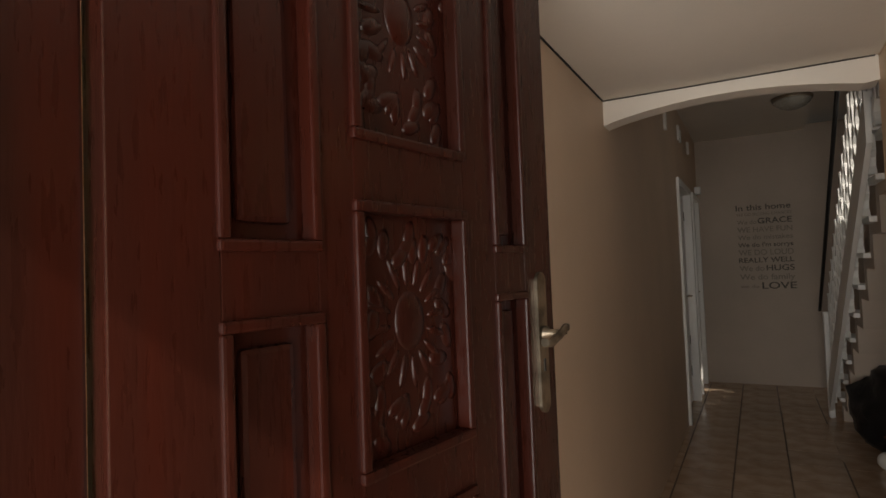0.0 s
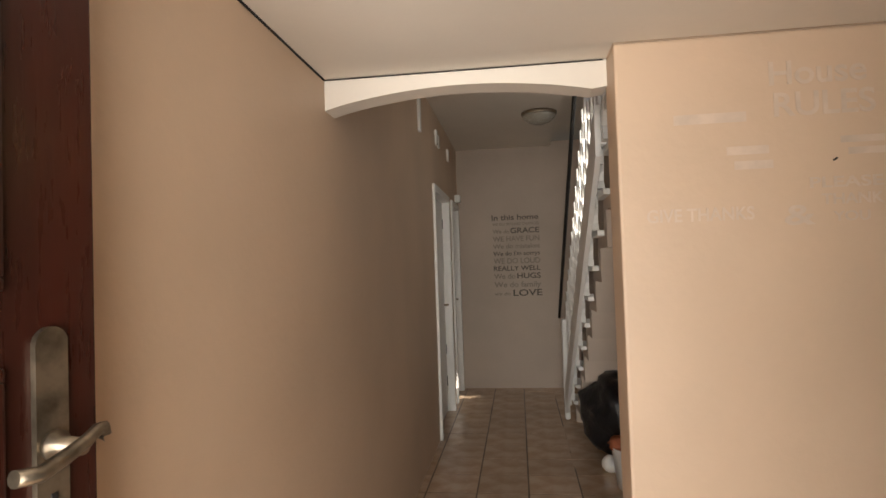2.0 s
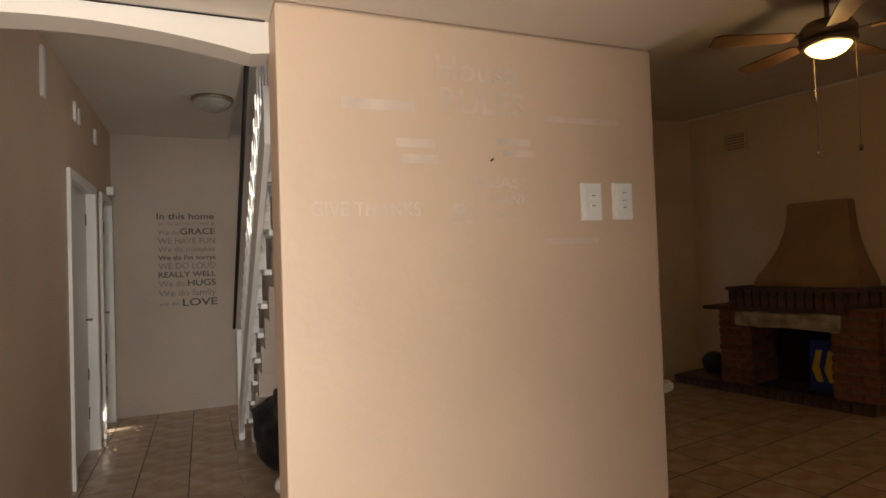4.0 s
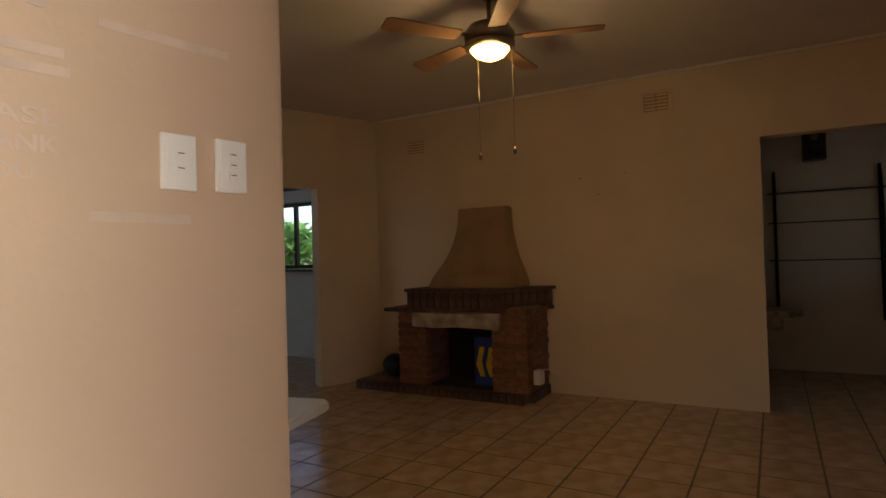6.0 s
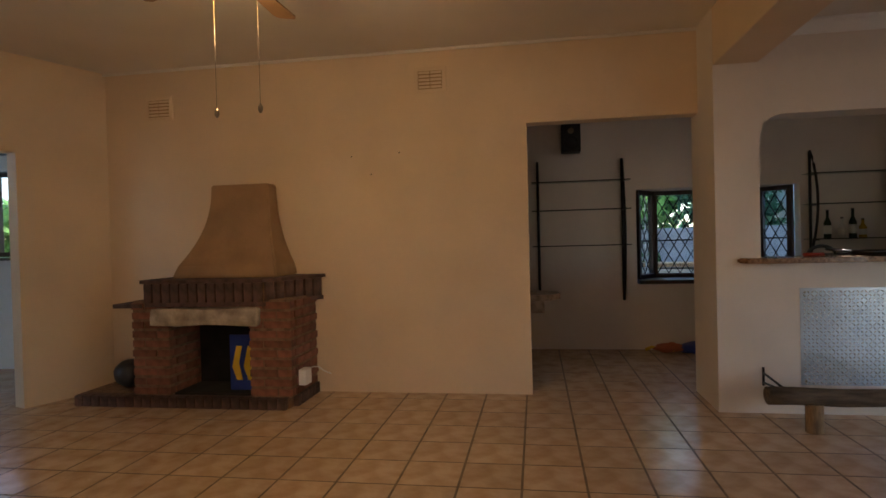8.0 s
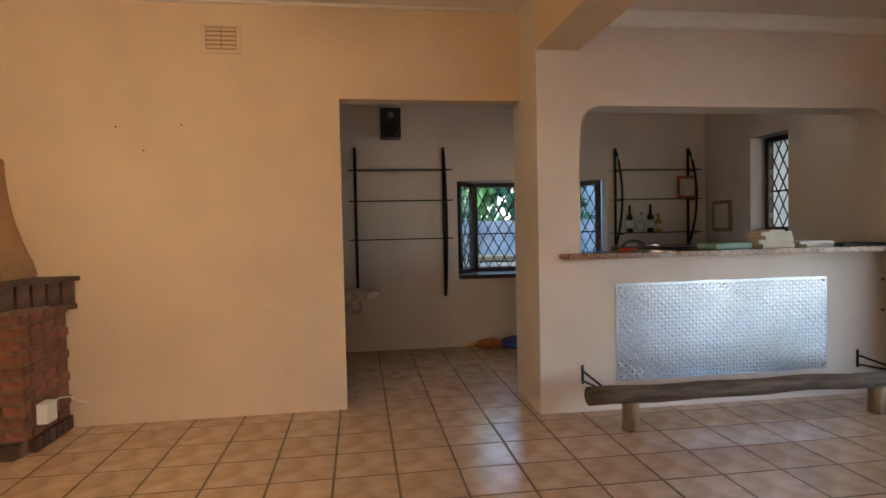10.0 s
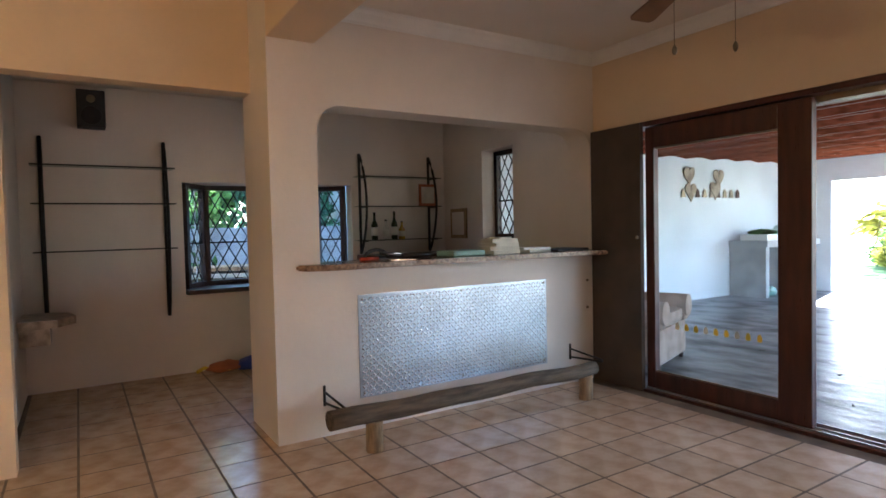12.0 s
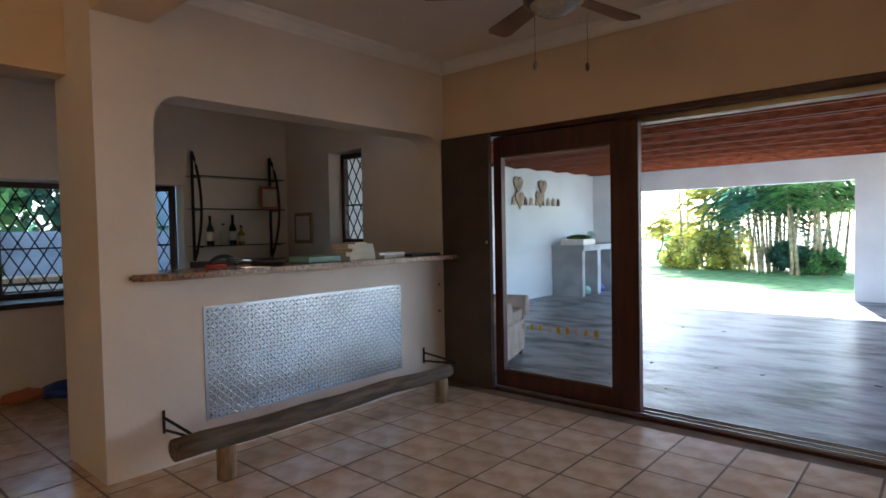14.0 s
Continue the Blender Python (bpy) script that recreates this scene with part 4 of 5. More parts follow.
def bow_rack(y0, y1, ztop, zbot, shelves, label):
    """Two bowed black uprights on the wall with glass shelves between them."""
    root = thing("wall_rack", label, "wall shelf")
    depth = 0.17
    for y in (y0, y1):
        bm = B()
        tube(bm, [(11.08, y, zbot), (11.08, y, ztop)], 0.016, 8)
        n = 14
        tube(bm, [(11.075 - depth * math.sin(math.pi * i / n) ** 0.8, y, zbot + (ztop - zbot) * i / n) for i in range(n + 1)], 0.014, 8)
        part("upright", bm, BLACK, root)
    for z in shelves:
        s = part("shelf", box(B(), 10.915, 11.09, min(y0, y1) - 0.07, max(y0, y1) + 0.07, z, z + 0.008, 0.001), SHELFGLASS, root, "clear glass shelf")
        for y in (y0, y1):
            part("rest", box(B(), 10.9, 11.09, y - 0.008, y + 0.008, z - 0.012, z - 0.0005), BLACK, s)
        part("edge", box(B(), 10.908, 10.915, min(y0, y1) - 0.07, max(y0, y1) + 0.07, z - 0.002, z + 0.009), BLACK, s)
    return root


bow_rack(4.14, 3.2, 2.16, 0.57, (1.91, 1.59, 1.19), "black bowed metal rack with three glass shelves")
bow_rack(1.25, 0.37, 2.15, 1.06, (1.895, 1.57, 1.20), "black bowed metal rack holding bottles")
sp = thing("loudspeaker", "black loudspeaker mounted high on the kitchen wall", "loudspeaker", m=pose(11.02, 3.76, 2.4))
part("cabinet", box(B(), -0.09, 0.079, -0.105, 0.105, -0.155, 0.155, 0.006), BLACKP, sp)
part("woofer", lathe(B(), [(0.02, 0), (0.06, 0.002), (0.075, 0.006), (0.08, 0)], (0, 0, 0), 20, Matrix.Translation((-0.09, 0, -0.06)) @ Matrix.Rotation(radians(-90), 4, "Y")), BLACK, sp)
part("tweeter", lathe(B(), [(0.012, 0.004), (0.03, 0.003), (0.034, 0)], (0, 0, 0), 16, Matrix.Translation((-0.09, 0, 0.08)) @ Matrix.Rotation(radians(-90), 4, "Y")), NICKEL, sp)
cs = thing("corner_shelf", "small pale marble corner shelf on a bracket", "shelf")
part("slab", prism(B(), [(10.35, 4.295), (10.35, 4.05), (10.55, 3.93), (10.8, 3.98), (10.9, 4.15), (10.9, 4.295)], "z", 0.64, 0.70), MARBLE, cs)
part("bracket", prism(B(), [(10.45, 4.295), (10.45, 4.1), (10.7, 4.1), (10.7, 4.295)], "z", 0.5, 0.64), MARBLE, cs)


def bottle(x, y, z, h, material, label):
    root = thing("bottle", label, "bottle", "bottles on the rack", pose(x, y, z))
    part("body", lathe(B(), [(0.034, 0), (0.036, 0.01), (0.036, h * 0.55), (0.014, h * 0.72), (0.013, h * 0.95)], (0, 0, 0), 14), material, root)
    part("label", lathe(B(), [(0.0365, h * 0.15), (0.0368, h * 0.16), (0.0368, h * 0.44), (0.0365, h * 0.45)], (0, 0, 0), 14), PAPER, root)
    part("cap", lathe(B(), [(0.0145, h * 0.93), (0.0145, h)], (0, 0, 0), 12), BLACK, root)


bottle(11.0, 1.12, 1.209, 0.30, BOTTLE, "dark green glass bottle on the rack")
bottle(11.0, 0.98, 1.209, 0.22, GLASS, "short clear glass bottle on the rack")
bottle(10.99, 0.88, 1.209, 0.31, BOTTLE, "dark wine bottle with pale label")
bottle(11.0, 0.78, 1.209, 0.2, AMBER, "squat yellow bottle on the rack")
pf = thing("picture", "small reddish framed picture on the rack shelf", "picture")
part("frame", box(B(), 10.97, 10.985, 0.33, 0.56, 1.579, 1.83, 0.003), TERRA, pf)
part("print", box(B(), 10.966, 10.9695, 0.36, 0.53, 1.61, 1.8), PAPER, pf)
pw = thing("picture", "small frame leaning by the window", "picture", m=pose(10.75, 0.16, 1.2))
part("frame", box(B(), -0.16, 0.16, 0, 0.02, 0, 0.34, 0.003), POSTWOOD, pw)
part("print", box(B(), -0.12, 0.12, 0.021, 0.023, 0.04, 0.3), PINK, pw)
solo("back_counter", box(B(), 10.55, 11.09, 0.145, 1.3, 0.85, 1.05, 0.006), DARKWOOD, "dark back counter under the bottle rack", "counter")
solo("low_cupboard", box(B(), 10.62, 11.09, 0.15, 1.28, 0, 0.85), DARKWOOD, "dark cupboard under the back counter", "cupboard")
# clutter on the kitchen floor
solo("blue_bag", lumpy(B(), (10.9, 2.45, 0.06), (0.16, 0.2, 0.062), 12, 0.3), BLUE, "crumpled blue bag on the kitchen floor", "bag")
solo("yellow_hose", tube(B(), [(10.95 + 0.05 * math.sin(i * 1.3), 3.0 - i * 0.07, 0.03 + 0.018 * (i % 2)) for i in range(9)], 0.018, 8), YELLOW, "yellow hose coiled on the floor", "hose")
solo("black_chair", lumpy(B(), (10.7, 2.35, 0.27), (0.1, 0.14, 0.14), 14, 0.3), BLACKP, "dark bag propped by the window", "bag")
solo("orange_cloth", lumpy(B(), (10.95, 2.75, 0.05), (0.1, 0.16, 0.05), 15, 0.3), TERRA, "orange cloth lying on the kitchen floor", "cloth")

# ---- bar ----
out = [(8.98, 2.6), (8.70, 2.605), (8.69, 2.76), (8.60, 2.72), (8.53, 2.6), (8.53, 2.4), (8.545, 2.0), (8.53, 1.5), (8.54, 1.0), (8.53, 0.5), (8.50, 0.2), (8.69, 0.2), (8.7, 0.19), (8.98, 0.19)]
bm = prism(B(), out, "z", 1.071, 1.108)
bmesh.ops.bevel(bm, geom=[e for e in bm.edges if abs(e.verts[0].co.z - e.verts[1].co.z) < 0.001], offset=0.008, segments=2, affect="EDGES")
solo("bar_counter", bm, GRANITE, "brown granite bar top with rough edge", "counter")
pl = thing("checker_plate", "silver aluminium checker plate screwed to the bar front", "metal plate")
part("sheet", box(B(), 8.694, 8.6995, 0.706, 2.352, 0.205, 0.89, 0.001), STEEL, pl)
bm = B()
for r in range(26):
    for c in range(62):
        y, z = 0.726 + c * 0.0262, 0.222 + r * 0.0256
        a = 1 if (r + c) % 2 else -1
        dy, dz = 0.0115, 0.0115 * a
        q = [(8.6938, y - dy, z - dz), (8.6905, y + 0.004 * a, z - 0.004), (8.6938, y + dy, z + dz), (8.6905, y - 0.004 * a, z + 0.004)]
        bm.faces.new([bm.verts.new(p) for p in q])
bmesh.ops.recalc_face_normals(bm, faces=bm.faces)
tagged(part("tread_pattern", bm, STEELD, pl, "raised diamond tread pattern"), kind="stuff")
for y in (0.74, 1.53, 2.32):
    for z in (0.235, 0.86):
        part("screw", lathe(B(), [(0.009, 0), (0.008, 0.003), (0.003, 0.0045)], (0, 0, 0), 10, Matrix.Translation((8.6935, y, z)) @ Matrix.Rotation(radians(-90), 4, "Y")), NICKEL, pl)
for z in (0.62, 0.85):
    solo("wall_hook", lathe(B(), [(0.012, 0), (0.01, 0.012), (0.004, 0.016)], (0, 0, 0), 10, Matrix.Translation((8.6995, 0.24, z)) @ Matrix.Rotation(radians(-90), 4, "Y")), BRASS, "small brass knob on the bar front", "knob")
lg = thing("foot_rail", "weathered log foot rail on short poles", "foot rail")
pts = [(8.30 + 0.012 * math.sin(i * 0.9), 2.72 - i * 0.152, 0.226 + 0.006 * math.sin(i * 1.3 + 1)) for i in range(15)]
part("log", tube(B(), pts, 0.058, 16, 0.05), LOGWOOD, lg)
for y in (2.44, 0.68):
    p = part("post", lathe(B(), [(0.052, 0.0), (0.052, 0.175), (0.048, 0.18)], (8.30, y, 0), 16), POSTWOOD, lg)
for y in (2.6, 0.45):
    bm = B()
    tube(bm, [(8.695, y, 0.20), (8.695, y, 0.33)], 0.009, 8)
    tube(bm, [(8.695, y, 0.29), (8.36, y - 0.02, 0.25)], 0.008, 8)
    tube(bm, [(8.695, y, 0.22), (8.36, y - 0.02, 0.24)], 0.008, 8)
    part("bracket", bm, BLACK, lg, "black iron wall bracket")


def book(x, y, z, w, d, h, turn, material):
    root = thing("book", "pale old book lying in a pile on the bar", "book", "books on the bar", pose(x, y, z, 0, 0, turn))
    part("pages", box(B(), -w / 2 + 0.004, w / 2 - 0.004, -d / 2 + 0.004, d / 2 - 0.002, 0.002, h - 0.002), PAPER, root)
    bm = B()
    box(bm, -w / 2, w / 2, -d / 2, d / 2, 0, 0.0022)
    box(bm, -w / 2, w / 2, -d / 2, d / 2, h - 0.0022, h)
    box(bm, -w / 2, -w / 2 + 0.003, -d / 2, d / 2, 0.0022, h - 0.0022)
    part("cover", bm, material, root)


z = 1.109
for i, (w, d, h, t) in enumerate(((0.2, 0.27, 0.028, 4), (0.19, 0.26, 0.03, -6), (0.2, 0.25, 0.025, 8), (0.18, 0.24, 0.03, -2), (0.13, 0.2, 0.012, 25))):
    book(8.80, 1.1, z, w, d, h, t, PAPER)
    z += h + 0.001
book(8.82, 0.75, 1.109, 0.2, 0.3, 0.02, 12, PAPER)
book(8.82, 0.75, 1.13, 0.18, 0.26, 0.016, -5, WHITE)
solo("tray", box(B(), 8.68, 8.92, 1.32, 1.6, 1.109, 1.15, 0.008), TEALP, "pale green plastic tray on the bar", "tray")
solo("laptop", box(B(), 8.66, 8.93, 0.25, 0.6, 1.109, 1.128, 0.006), BLACKP, "flat black folder lying on the bar", "folder")
pan = thing("pan", "black frying pan lying on the bar", "pan", m=pose(8.8, 1.85, 1.109))
part("dish", lathe(B(), [(0.1, 0), (0.13, 0.035), (0.134, 0.035), (0.102, 0.006)], (0, 0, 0), 22), BLACK, pan)
part("handle", tube(B(), [(-0.02, 0.13, 0.03), (-0.04, 0.3, 0.05)], 0.011, 8), BLACKP, pan)
solo("headphones", tube(B(), [(8.8, 2.16 + 0.09 * math.cos(a), 1.12 + 0.06 * math.sin(a)) for a in [i * math.pi / 10 for i in range(11)]], 0.012, 8), BLACKP, "black headphones standing on the bar", "headphones")
solo("screwdriver", tube(B(), [(8.75, 2.3, 1.122), (8.77, 2.16, 1.122)], 0.013, 8), RED, "red handled tool on the bar", "tool")
solo("drinking_glass", lathe(B(), [(0.028, 0), (0.032, 0.01), (0.036, 0.03), (0.032, 0.032)], (8.75, 2.5, 1.109), 14), GLASS, "small glass dish on the bar", "glass")

# ---- sliding door ----
shb = thing("shutter", "dark brown flat shutter beside the sliding door", "shutter")
part("board", box(B(), 8.18, 8.69, 0.145, 0.185, 0.0, 2.1, 0.004), SHUT, shb)
part("lock", box(B(), 8.2, 8.22, 0.1855, 0.2, 1.2, 1.225, 0.003), NICKEL, shb)
tr = tagged(thing("door_track", "dark wooden sliding door head and aluminium tracks", "door frame"), kind="structure")
part("head", box(B(), 4.9, 8.69, -0.05, 0.142, 2.07, 2.108, 0.004), REDWOOD, tr)
for y in (-0.04, 0.0, 0.04):
    part("top_track", box(B(), 4.9, 8.18, y - 0.008, y + 0.004, 2.03, 2.07), NICKEL, tr)
part("sill", box(B(), 4.9, 8.18, -0.06, 0.17, -0.004, 0.022, 0.003), REDWOOD, tr)
for y in (-0.02, 0.06, 0.13):
    part("floor_track", box(B(), 4.9, 8.18, y - 0.006, y + 0.006, 0.0222, 0.034), STEEL, tr)
sd = tagged(thing("door_slider", "mahogany framed glass sliding door, half open", "sliding door"), kind="structure")
Y0, Y1 = 0.07, 0.125
part("stile", box(B(), 6.96, 7.165, Y0, Y1, 0.035, 2.06, 0.005), REDWOOD, sd)
part("stile", box(B(), 8.10, 8.178, Y0, Y1, 0.035, 2.06, 0.005), REDWOOD, sd)
part("rail", box(B(), 7.165, 8.10, Y0, Y1, 0.035, 0.165, 0.005), REDWOOD, sd)
part("rail", box(B(), 7.165, 8.10, Y0, Y1, 1.90, 2.06, 0.005), REDWOOD, sd)
pane = part("pane", box(B(), 7.16, 8.105, 0.094, 0.10, 0.16, 1.905), GLASS, sd)
pane.visible_shadow = False
bm = B()
for a, b, c, d in ((7.165, 8.1, 0.165, 0.175), (7.165, 8.1, 1.89, 1.9)):
    box(bm, a, b, 0.1005, 0.112, c, d)
part("bead", bm, NICKEL, sd)
for i in range(9):
    x = 7.92 - i * 0.078
    s = part("sticker", prism(B(), [(x - 0.014, 0.515), (x + 0.014, 0.515), (x + 0.019, 0.535), (x + 0.01, 0.56), (x, 0.568), (x - 0.01, 0.56), (x - 0.019, 0.535)], "y", 0.1006, 0.1012), (YELLOW if i % 3 else PAPER), sd, "small yellow safety sticker")

# ---- patio ----
structure("patio_wall_east", box(B(), 11.4, 11.6, -8.3, -0.1, -0.03, 2.75), PATIOW, "white painted patio wall", "wall")
bm = B()
box(bm, 10.5, 11.4, -8.2, -8.0, -0.03, 2.75)
box(bm, 3.0, 6.6, -8.2, -8.0, -0.03, 2.75)
box(bm, 6.6, 10.5, -8.2, -8.0, 2.04, 2.75)
structure("patio_wall_south", bm, PATIOW, "white patio wall with wide garden opening", "wall")
structure("patio_roof", box(B(), 2.8, 11.6, -8.25, -0.1, 2.76, 2.86), ROOFW, "dark wooden patio roof deck", "roof")
rf = tagged(thing("patio_rafters", "dark red-brown wooden roof boards with gaps", "rafters"), kind="structure")
raft = mesh("rafter", box(B(), -4.2, 4.2, -0.165, 0.165, -0.02, 0.02, 0.004), ROOFW)
for i in range(21):
    o = new("board", raft)
    o.parent = rf
    o.matrix_basis = pose(7.2, -0.35 - i * 0.37, 2.40 + 0.03 * (i % 2) + 0.004 * i, 7, 0, 0)
# narrow pale strip along the edge of each board
pale_strip = mesh("pale_strip", box(B(), -4.2, 4.2, -0.008, 0.008, -0.008, 0.008), CEIL)
for i in range(21):
    o = new("pale_strip", pale_strip)
    o.parent = rf
    o.matrix_basis = pose(7.2, -0.535 - i * 0.37, 2.372 + 0.03 * (i % 2) + 0.004 * i, 0, 0, 0)
for x in (3.6, 5.6, 7.6, 9.6):
    part("purlin", box(B(), x - 0.03, x + 0.03, -8.0, -0.12, 2.55, 2.72, 0.004), ROOFW, rf)
cb = thing("patio_counter", "grey concrete built-in counter with open bays", "counter")
part("top", box(B(), 10.68, 11.395, -7.99, -6.18, 0.86, 0.97, 0.006), CONCR, cb)
part("side_panel", box(B(), 10.72, 11.39, -6.3, -6.2, -0.03, 0.86, 0.004), CONCR, cb)
for y in (-6.9, -7.5):
    part("leg", box(B(), 10.72, 11.39, y - 0.07, y + 0.07, -0.03, 0.86, 0.004), CONCR, cb)
bx = thing("seed_tray", "white tray of green leaves on the patio counter", "tray", m=pose(11.0, -6.55, 0.97))
part("tray", box(B(), -0.25, 0.25, -0.25, 0.25, 0.001, 0.11, 0.008), WHITE, bx)
part("greens", lumpy(B(), (0, -0.05, 0.14), (0.24, 0.2, 0.06), 21, 0.4), LEAF, bx)
solo("glass_jar", lathe(B(), [(0.08, 0), (0.09, 0.02), (0.09, 0.2), (0.06, 0.24), (0.065, 0.26)], (11.1, -7.3, 0.971), 16), SHELFGLASS, "clear glass jar on the patio counter", "jar")
for y, mt, lb in ((-6.6, TEALP, "pale green bag on the patio floor"), (-7.2, BLUE, "blue bag on the patio floor")):
    solo("plastic_bag", lumpy(B(), (10.9, y, 0.06), (0.12, 0.16, 0.09), 30, 0.3), mt, lb, "bag")
ht = thing("heart_garland", "dried hearts and small figures hung on the patio wall", "wall decoration")
for y, z in ((-5.0, 2.14), (-5.05, 1.86), (-5.85, 2.12), (-5.75, 1.9)):
    pts = []
    for k in range(20):
        a = k * math.tau / 20
        pts.append((y + 0.011 * 16 * math.sin(a) ** 3 * 0.85, z + 0.011 * (13 * math.cos(a) - 5 * math.cos(2 * a) - 2 * math.cos(3 * a) - math.cos(4 * a))))
    part("heart", prism(B(), pts, "x", 11.36, 11.385), STONE, ht)
for i in range(9):
    y = -4.85 - i * 0.2
    bm = prism(B(), [(y - 0.06, 1.755), (y + 0.06, 1.755), (y + 0.035, 1.815), (y + 0.05, 1.84), (y, 1.905), (y - 0.05, 1.84), (y - 0.035, 1.815)], "x", 11.37, 11.39)
    part("figure", bm, (BRASS, STONE, BRICKD)[i % 3], ht)


def armchair(m):
    root = thing("armchair", "worn beige upholstered armchair on the patio", "armchair", m=m)
    part("base", box(B(), -0.42, 0.42, -0.4, 0.4, 0.05, 0.38, 0.04), FABRIC, root)
    part("seat_cushion", box(B(), -0.26, 0.26, -0.42, 0.2, 0.385, 0.52, 0.05), FABRIC, root)
    part("backrest", box(B(), -0.4, 0.4, 0.2, 0.44, 0.38, 0.92, 0.08), FABRIC, root)
    for s in (-1, 1):
        part("armrest", tube(box(B(), s * 0.35 - 0.08, s * 0.35 + 0.08, -0.42, 0.36, 0.38, 0.52, 0.03), [(s * 0.36, -0.44, 0.53), (s * 0.36, 0.3, 0.53)], 0.11, 16), FABRIC, root)
        for y in (-0.36, 0.36):
            part("leg", lathe(B(), [(0.02, 0), (0.028, 0.05)], (s * 0.36, y, 0), 10), DARKWOOD, root)


armchair(pose(9.05, -0.75, -0.03, 0, 0, -70))
solo("small_pot", lathe(B(), [(0.06, 0), (0.09, 0.08), (0.1, 0.16), (0.07, 0.2)], (10.9, -3.0, -0.03), 16), BRICKD, "dark pot on the patio floor", "pot")


rnd_leaf = random.Random(17)
for i in range(14):
    x, y, r = rnd_leaf.uniform(5.6, 9.4), rnd_leaf.uniform(-5.2, -0.8), rnd_leaf.uniform(0.02, 0.04)
    bm = prism(B(), [(-r, 0), (-0.3 * r, 0.35 * r), (0.6 * r, 0.28 * r), (r, 0), (0.5 * r, -0.3 * r), (-0.4 * r, -0.3 * r)], "z", 0.0005, 0.006)
    solo("dry_leaf", bm, DARKWOOD, "small dry brown leaf lying on the patio", "leaf", "dry leaves on the patio", pose(x, y, -0.03, 0, 0, rnd_leaf.uniform(0, 360)))


# ---- garden ----
def frond(bm, base, ang, length, droop, leaf_len, rnd, pairs=16):
    """A feathered palm frond: a bent rib with narrow leaflets on both sides."""
    d = Vector((math.cos(ang), math.sin(ang), 0))
    side = Vector((-d.y, d.x, 0))
    prev = None
    for i in range(pairs + 1):
        t = i / pairs
        p = Vector(base) + d * (length * 0.75 * t) + Vector((0, 0, length * (0.75 * t - droop * t * t)))
        if prev is not None and t > 0.15:
            ll = leaf_len * math.sin(math.pi * min(1, 0.15 + t * 0.85)) + 0.05
            for s in (-1, 1):
                tip = p + side * (s * ll) + d * ll * 0.5 + Vector((0, 0, -ll * rnd.uniform(0.2, 0.6)))
                w = d * 0.028
                bm.faces.new([bm.verts.new(q) for q in (p - w, p + w, (p + tip) / 2 + w * 1.2 + Vector((0, 0, 0.02)), tip, (p + tip) / 2 - w)])
        prev = p


def palm_clump(x, y, height, stems, fronds, material, seed, label, length=1.6, spread=0.7, droop=(0.5, 1.1)):
    rnd = random.Random(seed)
    root = thing("palm_clump", label, "palm", "garden plants", pose(x, y, -0.06))
    crown = B()
    for s in range(stems):
        sx, sy = rnd.uniform(-spread, spread), rnd.uniform(-spread, spread) * 0.7
        h = height * rnd.uniform(0.4, 0.75)
        lean = (rnd.uniform(-0.3, 0.3), rnd.uniform(-0.3, 0.3))
        part("stem", tube(B(), [(sx + lean[0] * t, sy + lean[1] * t, h * t) for t in (0, 0.35, 0.7, 1)], rnd.uniform(0.03, 0.06), 8, 0.025), STEM, root)
        for f in range(fronds):
            frond(crown, (sx + lean[0], sy + lean[1], h * rnd.uniform(0.75, 1.0)), rnd.uniform(0, math.tau), length * rnd.uniform(0.7, 1.15), rnd.uniform(*droop), 0.32, rnd)
    part("crown", crown, material, root)


def shrub(x, y, h, w, count, material, seed, label, leaf=0.1, name="shrub"):
    rnd = random.Random(seed)
    root = thing(name, label, "shrub" if name == "shrub" else "tree", "garden plants", pose(x, y, -0.06))
    part("trunk", tube(B(), [(0, 0, 0), (0.05, 0.02, h * 0.3), (0.0, 0.05, h * 0.6)], 0.05 + 0.02 * h, 8, 0.02), STEM, root)
    for k in range(5):
        a = k * 1.26
        part("limb", tube(B(), [(0.02, 0, h * 0.25), (w * 0.3 * math.cos(a), w * 0.3 * math.sin(a), h * 0.55), (w * 0.45 * math.cos(a), w * 0.45 * math.sin(a), h * 0.8)], 0.03, 6, 0.01), STEM, root)
    bm = B()
    clumps = [(rnd.uniform(-w, w) * 0.6, rnd.uniform(-w, w) * 0.6, h * rnd.uniform(0.15, 0.95), rnd.uniform(0.25, 0.5) * w) for _ in range(16)]
    for i in range(count):
        c = clumps[i % 16]
        d = Vector((rnd.gauss(0, 1), rnd.gauss(0, 1), rnd.gauss(0, 0.8))).normalized() * c[3] * rnd.uniform(0.5, 1)
        p = Vector(c[:3]) + d
        if p.z < 0.03:
            continue
        u = Vector((rnd.gauss(0, 1), rnd.gauss(0, 1), rnd.gauss(0, 0.6))).normalized() * leaf * rnd.uniform(0.6, 1.3)
        v = u.cross(Vector((rnd.gauss(0, 1), rnd.gauss(0, 1), rnd.gauss(0, 1)))).normalized() * leaf * 0.35
        bm.faces.new([bm.verts.new(q) for q in (p - u, p - u * 0.2 + v, p + u, p - u * 0.2 - v)])
    part("crown", bm, material, root)


palm_clump(11.3, -15.3, 4.2, 8, 5, LEAFY, 1, "yellow-green clumping palm in sunlight", 1.5)
palm_clump(10.5, -15.6, 4.6, 8, 6, LEAFY, 2, "yellow-green clumping palm in sunlight", 1.6)
palm_clump(9.5, -14.5, 4.4, 9, 13, LEAFD, 3, "dark green feathery palm with clustered trunks", 2.0, 0.4, (1.0, 1.7))
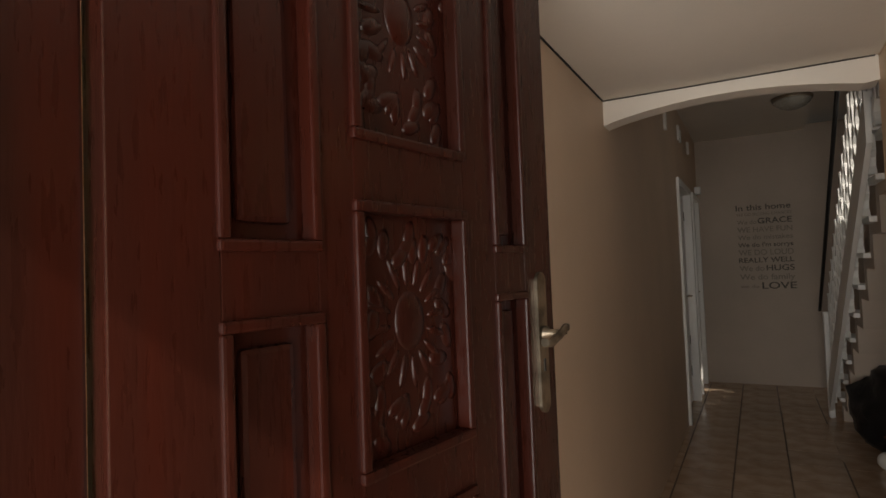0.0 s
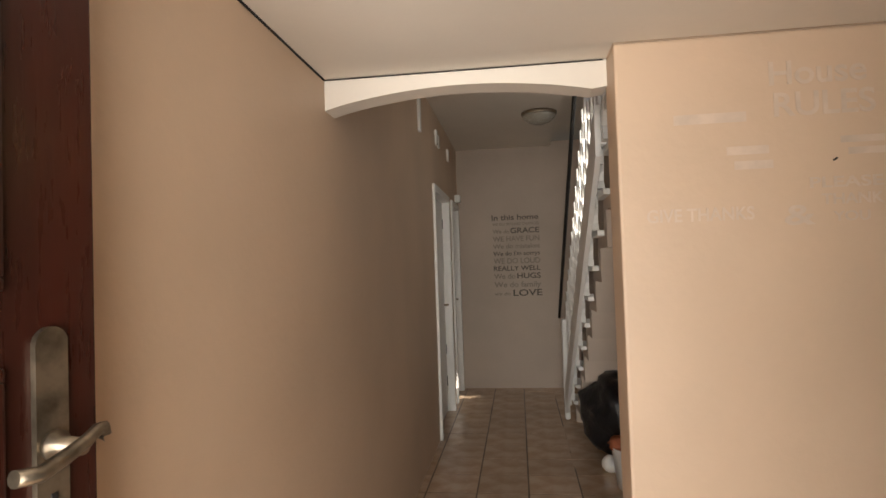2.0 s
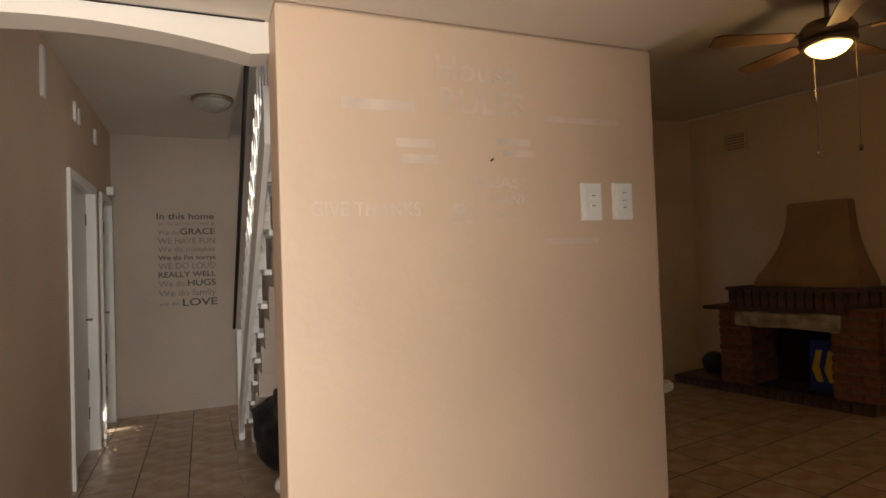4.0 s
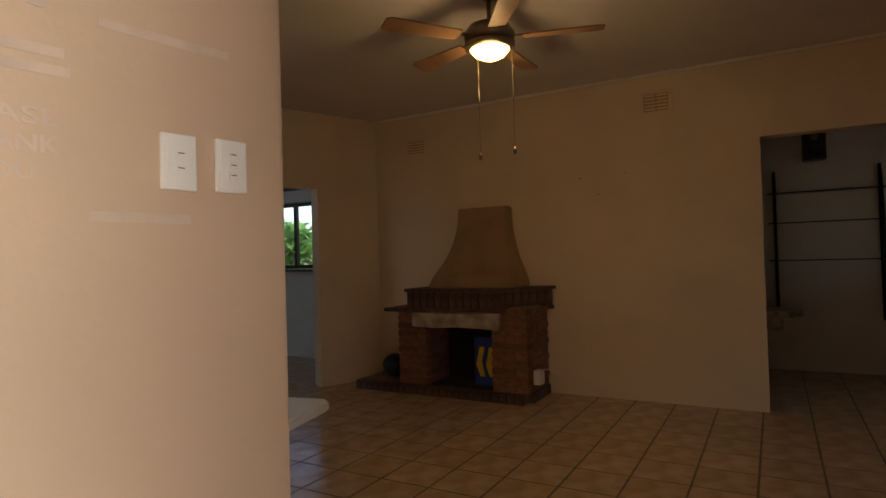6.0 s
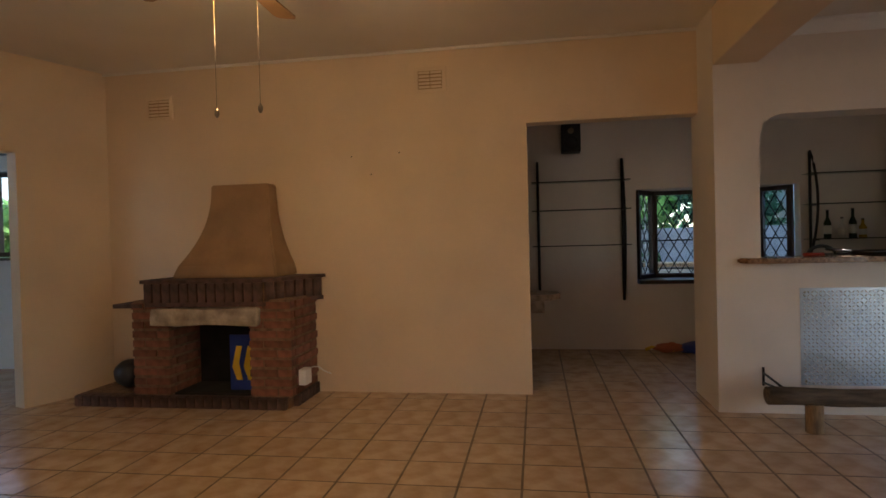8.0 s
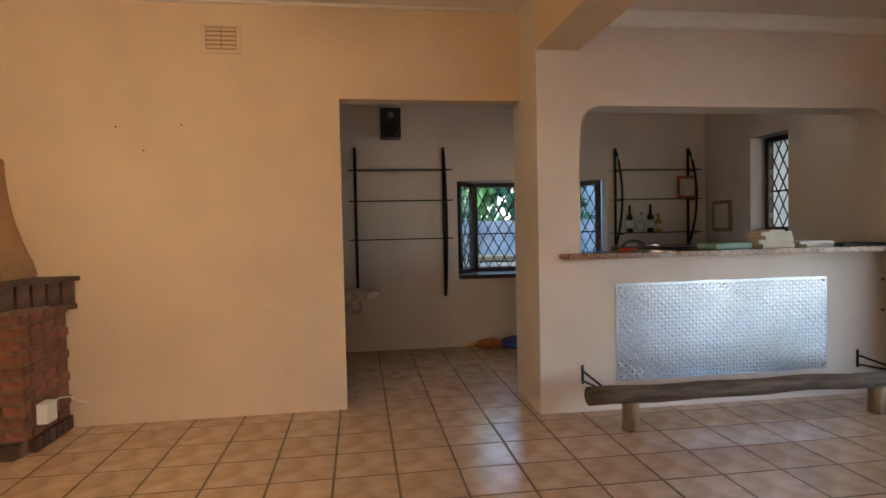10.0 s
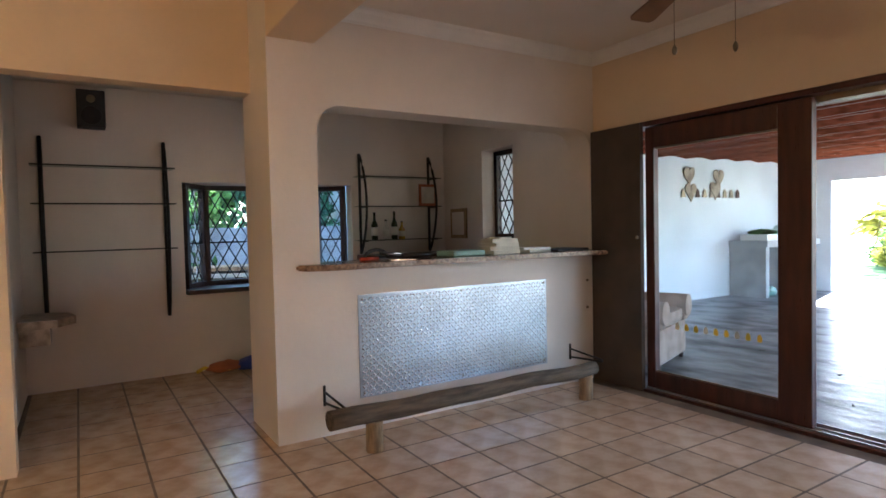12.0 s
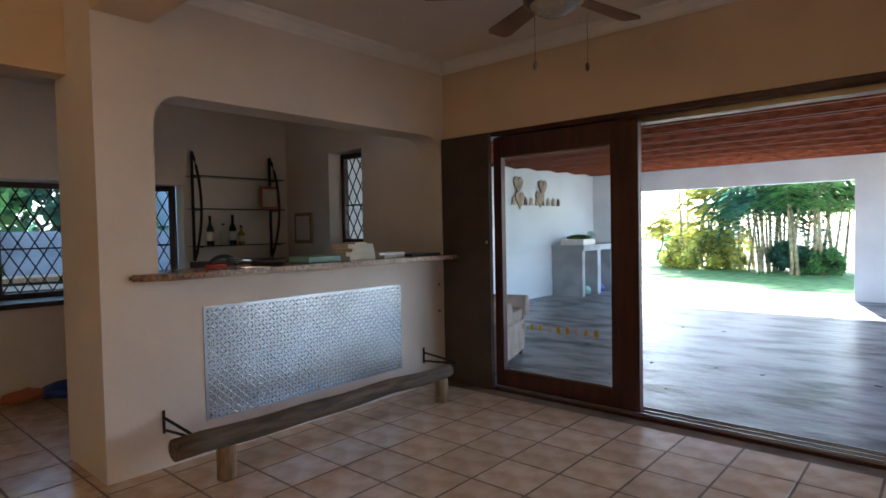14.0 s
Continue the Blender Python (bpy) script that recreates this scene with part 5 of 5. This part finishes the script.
palm_clump(8.3, -13.9, 4.0, 7, 9, LEAF, 4, "green clumping palm at the lawn's edge", 1.7, 0.6)
palm_clump(7.6, -15.0, 4.8, 7, 8, LEAF, 5, "tall green clumping palm", 1.9)
palm_clump(9.0, -16.4, 5.0, 8, 9, LEAF, 7, "tall green clumping palm", 2.0)
palm_clump(12.8, -17.4, 2.6, 7, 6, LEAFY, 6, "low sunlit yellow-green garden palm", 1.5)
for i, (x, y, h, w, mt) in enumerate(((11.6, -15.0, 1.2, 0.9, LEAFY), (10.6, -15.1, 1.3, 0.8, LEAFY), (8.7, -14.5, 0.8, 0.6, LEAFD), (7.9, -13.9, 0.6, 0.5, LEAF), (12.4, -16.0, 1.0, 0.8, LEAF))):
    shrub(x, y, h, w, 2600, mt, 40 + i, "leafy garden shrub beside the lawn")
for i, (x, y, h, w, mt) in enumerate(((15.5, 2.9, 3.4, 1.7, LEAF), (16.5, 0.9, 3.8, 1.8, LEAFD), (15.2, 5.0, 3.2, 1.6, LEAF), (15.6, 15.6, 2.2, 1.2, LEAF), (16.2, 13.4, 1.9, 1.2, LEAFY), (15.8, 7.5, 3.4, 1.8, LEAF))):
    shrub(x, y, h, w, 3200, mt, 60 + i, "leafy tree outside the window", 0.16, "tree")
wp = thing("plank_stack", "stack of pale planks outside the bay window", "planks", m=pose(13.2, 2.0, -0.13, 0, 0, 75))
for i in range(12):
    part("plank", box(B(), -0.9 + 0.04 * (i % 3), 0.9, -0.25, 0.25, 0.02 + i * 0.085, 0.075 + i * 0.085, 0.004), POSTWOOD if i % 2 else PAPER, wp)
solo("tarpaulin", lumpy(B(), (13.3, 3.0, 0.3), (0.45, 0.5, 0.45), 33, 0.25), BLUE, "blue tarpaulin over a heap outside", "tarpaulin")
# added wall out of view, keeps the sun off the yard beyond the bay
structure("yard_shade_wall", box(B(), 11.62, 17.5, -0.75, -0.55, -0.13, 4.2), PATIOW, "plain unseen wall added to shade the yard", "wall")
structure("garden_wall", box(B(), 14.4, 14.6, -0.5, 11.0, -0.13, 1.4), CONCR, "pale garden boundary wall", "wall")


# ---- floor tiles, last ----
P, GAP = 0.332, 0.009
half = (P - GAP) / 2
bm = B()
top = [(-half + 0.003, -half + 0.003), (half - 0.003, -half + 0.003), (half - 0.003, half - 0.003), (-half + 0.003, half - 0.003)]
low = [(-half, -half), (half, -half), (half, half), (-half, half)]
a = [bm.verts.new((*p, 0)) for p in top]
b = [bm.verts.new((*p, -0.003)) for p in low]
c = [bm.verts.new((*p, -0.007)) for p in low]
bm.faces.new(a)
for lo_, hi_ in ((b, a), (c, b)):
    for i in range(4):
        bm.faces.new((lo_[i], lo_[(i + 1) % 4], hi_[(i + 1) % 4], hi_[i]))
tile_mesh = mesh("tile", bm, TILE)
tile_root = tagged(thing("floor_tiles", "glazed beige ceramic floor tiles with dark joints", "floor tiles"), kind="structure")
far_bits = []
count = 0
HINV = HALL.inverted()
for i in range(-18, 11):
    for j in range(-14, 26):
        x, y = 8.255 + (i + 0.5) * P, 4.275 + (j + 0.5) * P
        if x > 11.2 or y < 0.31 or y > 12.2 or x < 2.6:
            continue
        if x > 9.82 and y > 4.3:
            continue
        h = HINV @ Vector((x, y, 0))
        if h.x < 1.0 and h.y > -2.2 and h.y < 5.0:
            continue
        if h.y < -2.2 and x < 4.4:
            continue
        if 5.9 < x < 9.1 and 0.2 < y < 6.4 and count < 300:
            o = new("tile", tile_mesh)
            o.parent = tile_root
            o.location = (x, y, random.uniform(-0.0004, 0.0004))
            count += 1
        else:
            far_bits.append((x, y))
def tile_field(name, places, root, size, m=None):
    verts, faces = [], []
    for x, y in places:
        k = len(verts)
        s = size / 2
        verts += [(x - s + 0.003, y - s + 0.003, 0), (x + s - 0.003, y - s + 0.003, 0), (x + s - 0.003, y + s - 0.003, 0), (x - s + 0.003, y + s - 0.003, 0)]
        verts += [(x - s, y - s, -0.004), (x + s, y - s, -0.004), (x + s, y + s, -0.004), (x - s, y + s, -0.004)]
        faces += [(k, k + 1, k + 2, k + 3)] + [(k + 4 + q, k + 4 + (q + 1) % 4, k + (q + 1) % 4, k + q) for q in range(4)]
    me = bpy.data.meshes.new(name)
    me.from_pydata(verts, [], faces)
    me.materials.append(TILE)
    o = tagged(new(name, me), kind="stuff")
    o.parent = root
    return o


tile_field("tile_field", far_bits, tile_root, P - GAP)
hall_root = tagged(thing("hall_floor_tiles", "glazed beige hall floor tiles with dark joints", "floor tiles", m=HALL), kind="structure")
hall_tiles = mesh("tile", box(B(), -0.152, 0.152, -0.152, 0.152, -0.007, 0.0), TILE)
for i in range(-1, 4):
    for j in range(-7, 15):
        x, y = 0.05 + (i + 0.5) * 0.314, 0.02 + (j + 0.5) * 0.314
        if x - 0.15 > 1.0 or y > 4.6:
            continue
        o = new("tile", hall_tiles)
        o.parent = hall_root
        o.location = (x, y, random.uniform(-0.0004, 0.0004) + 0.0008)
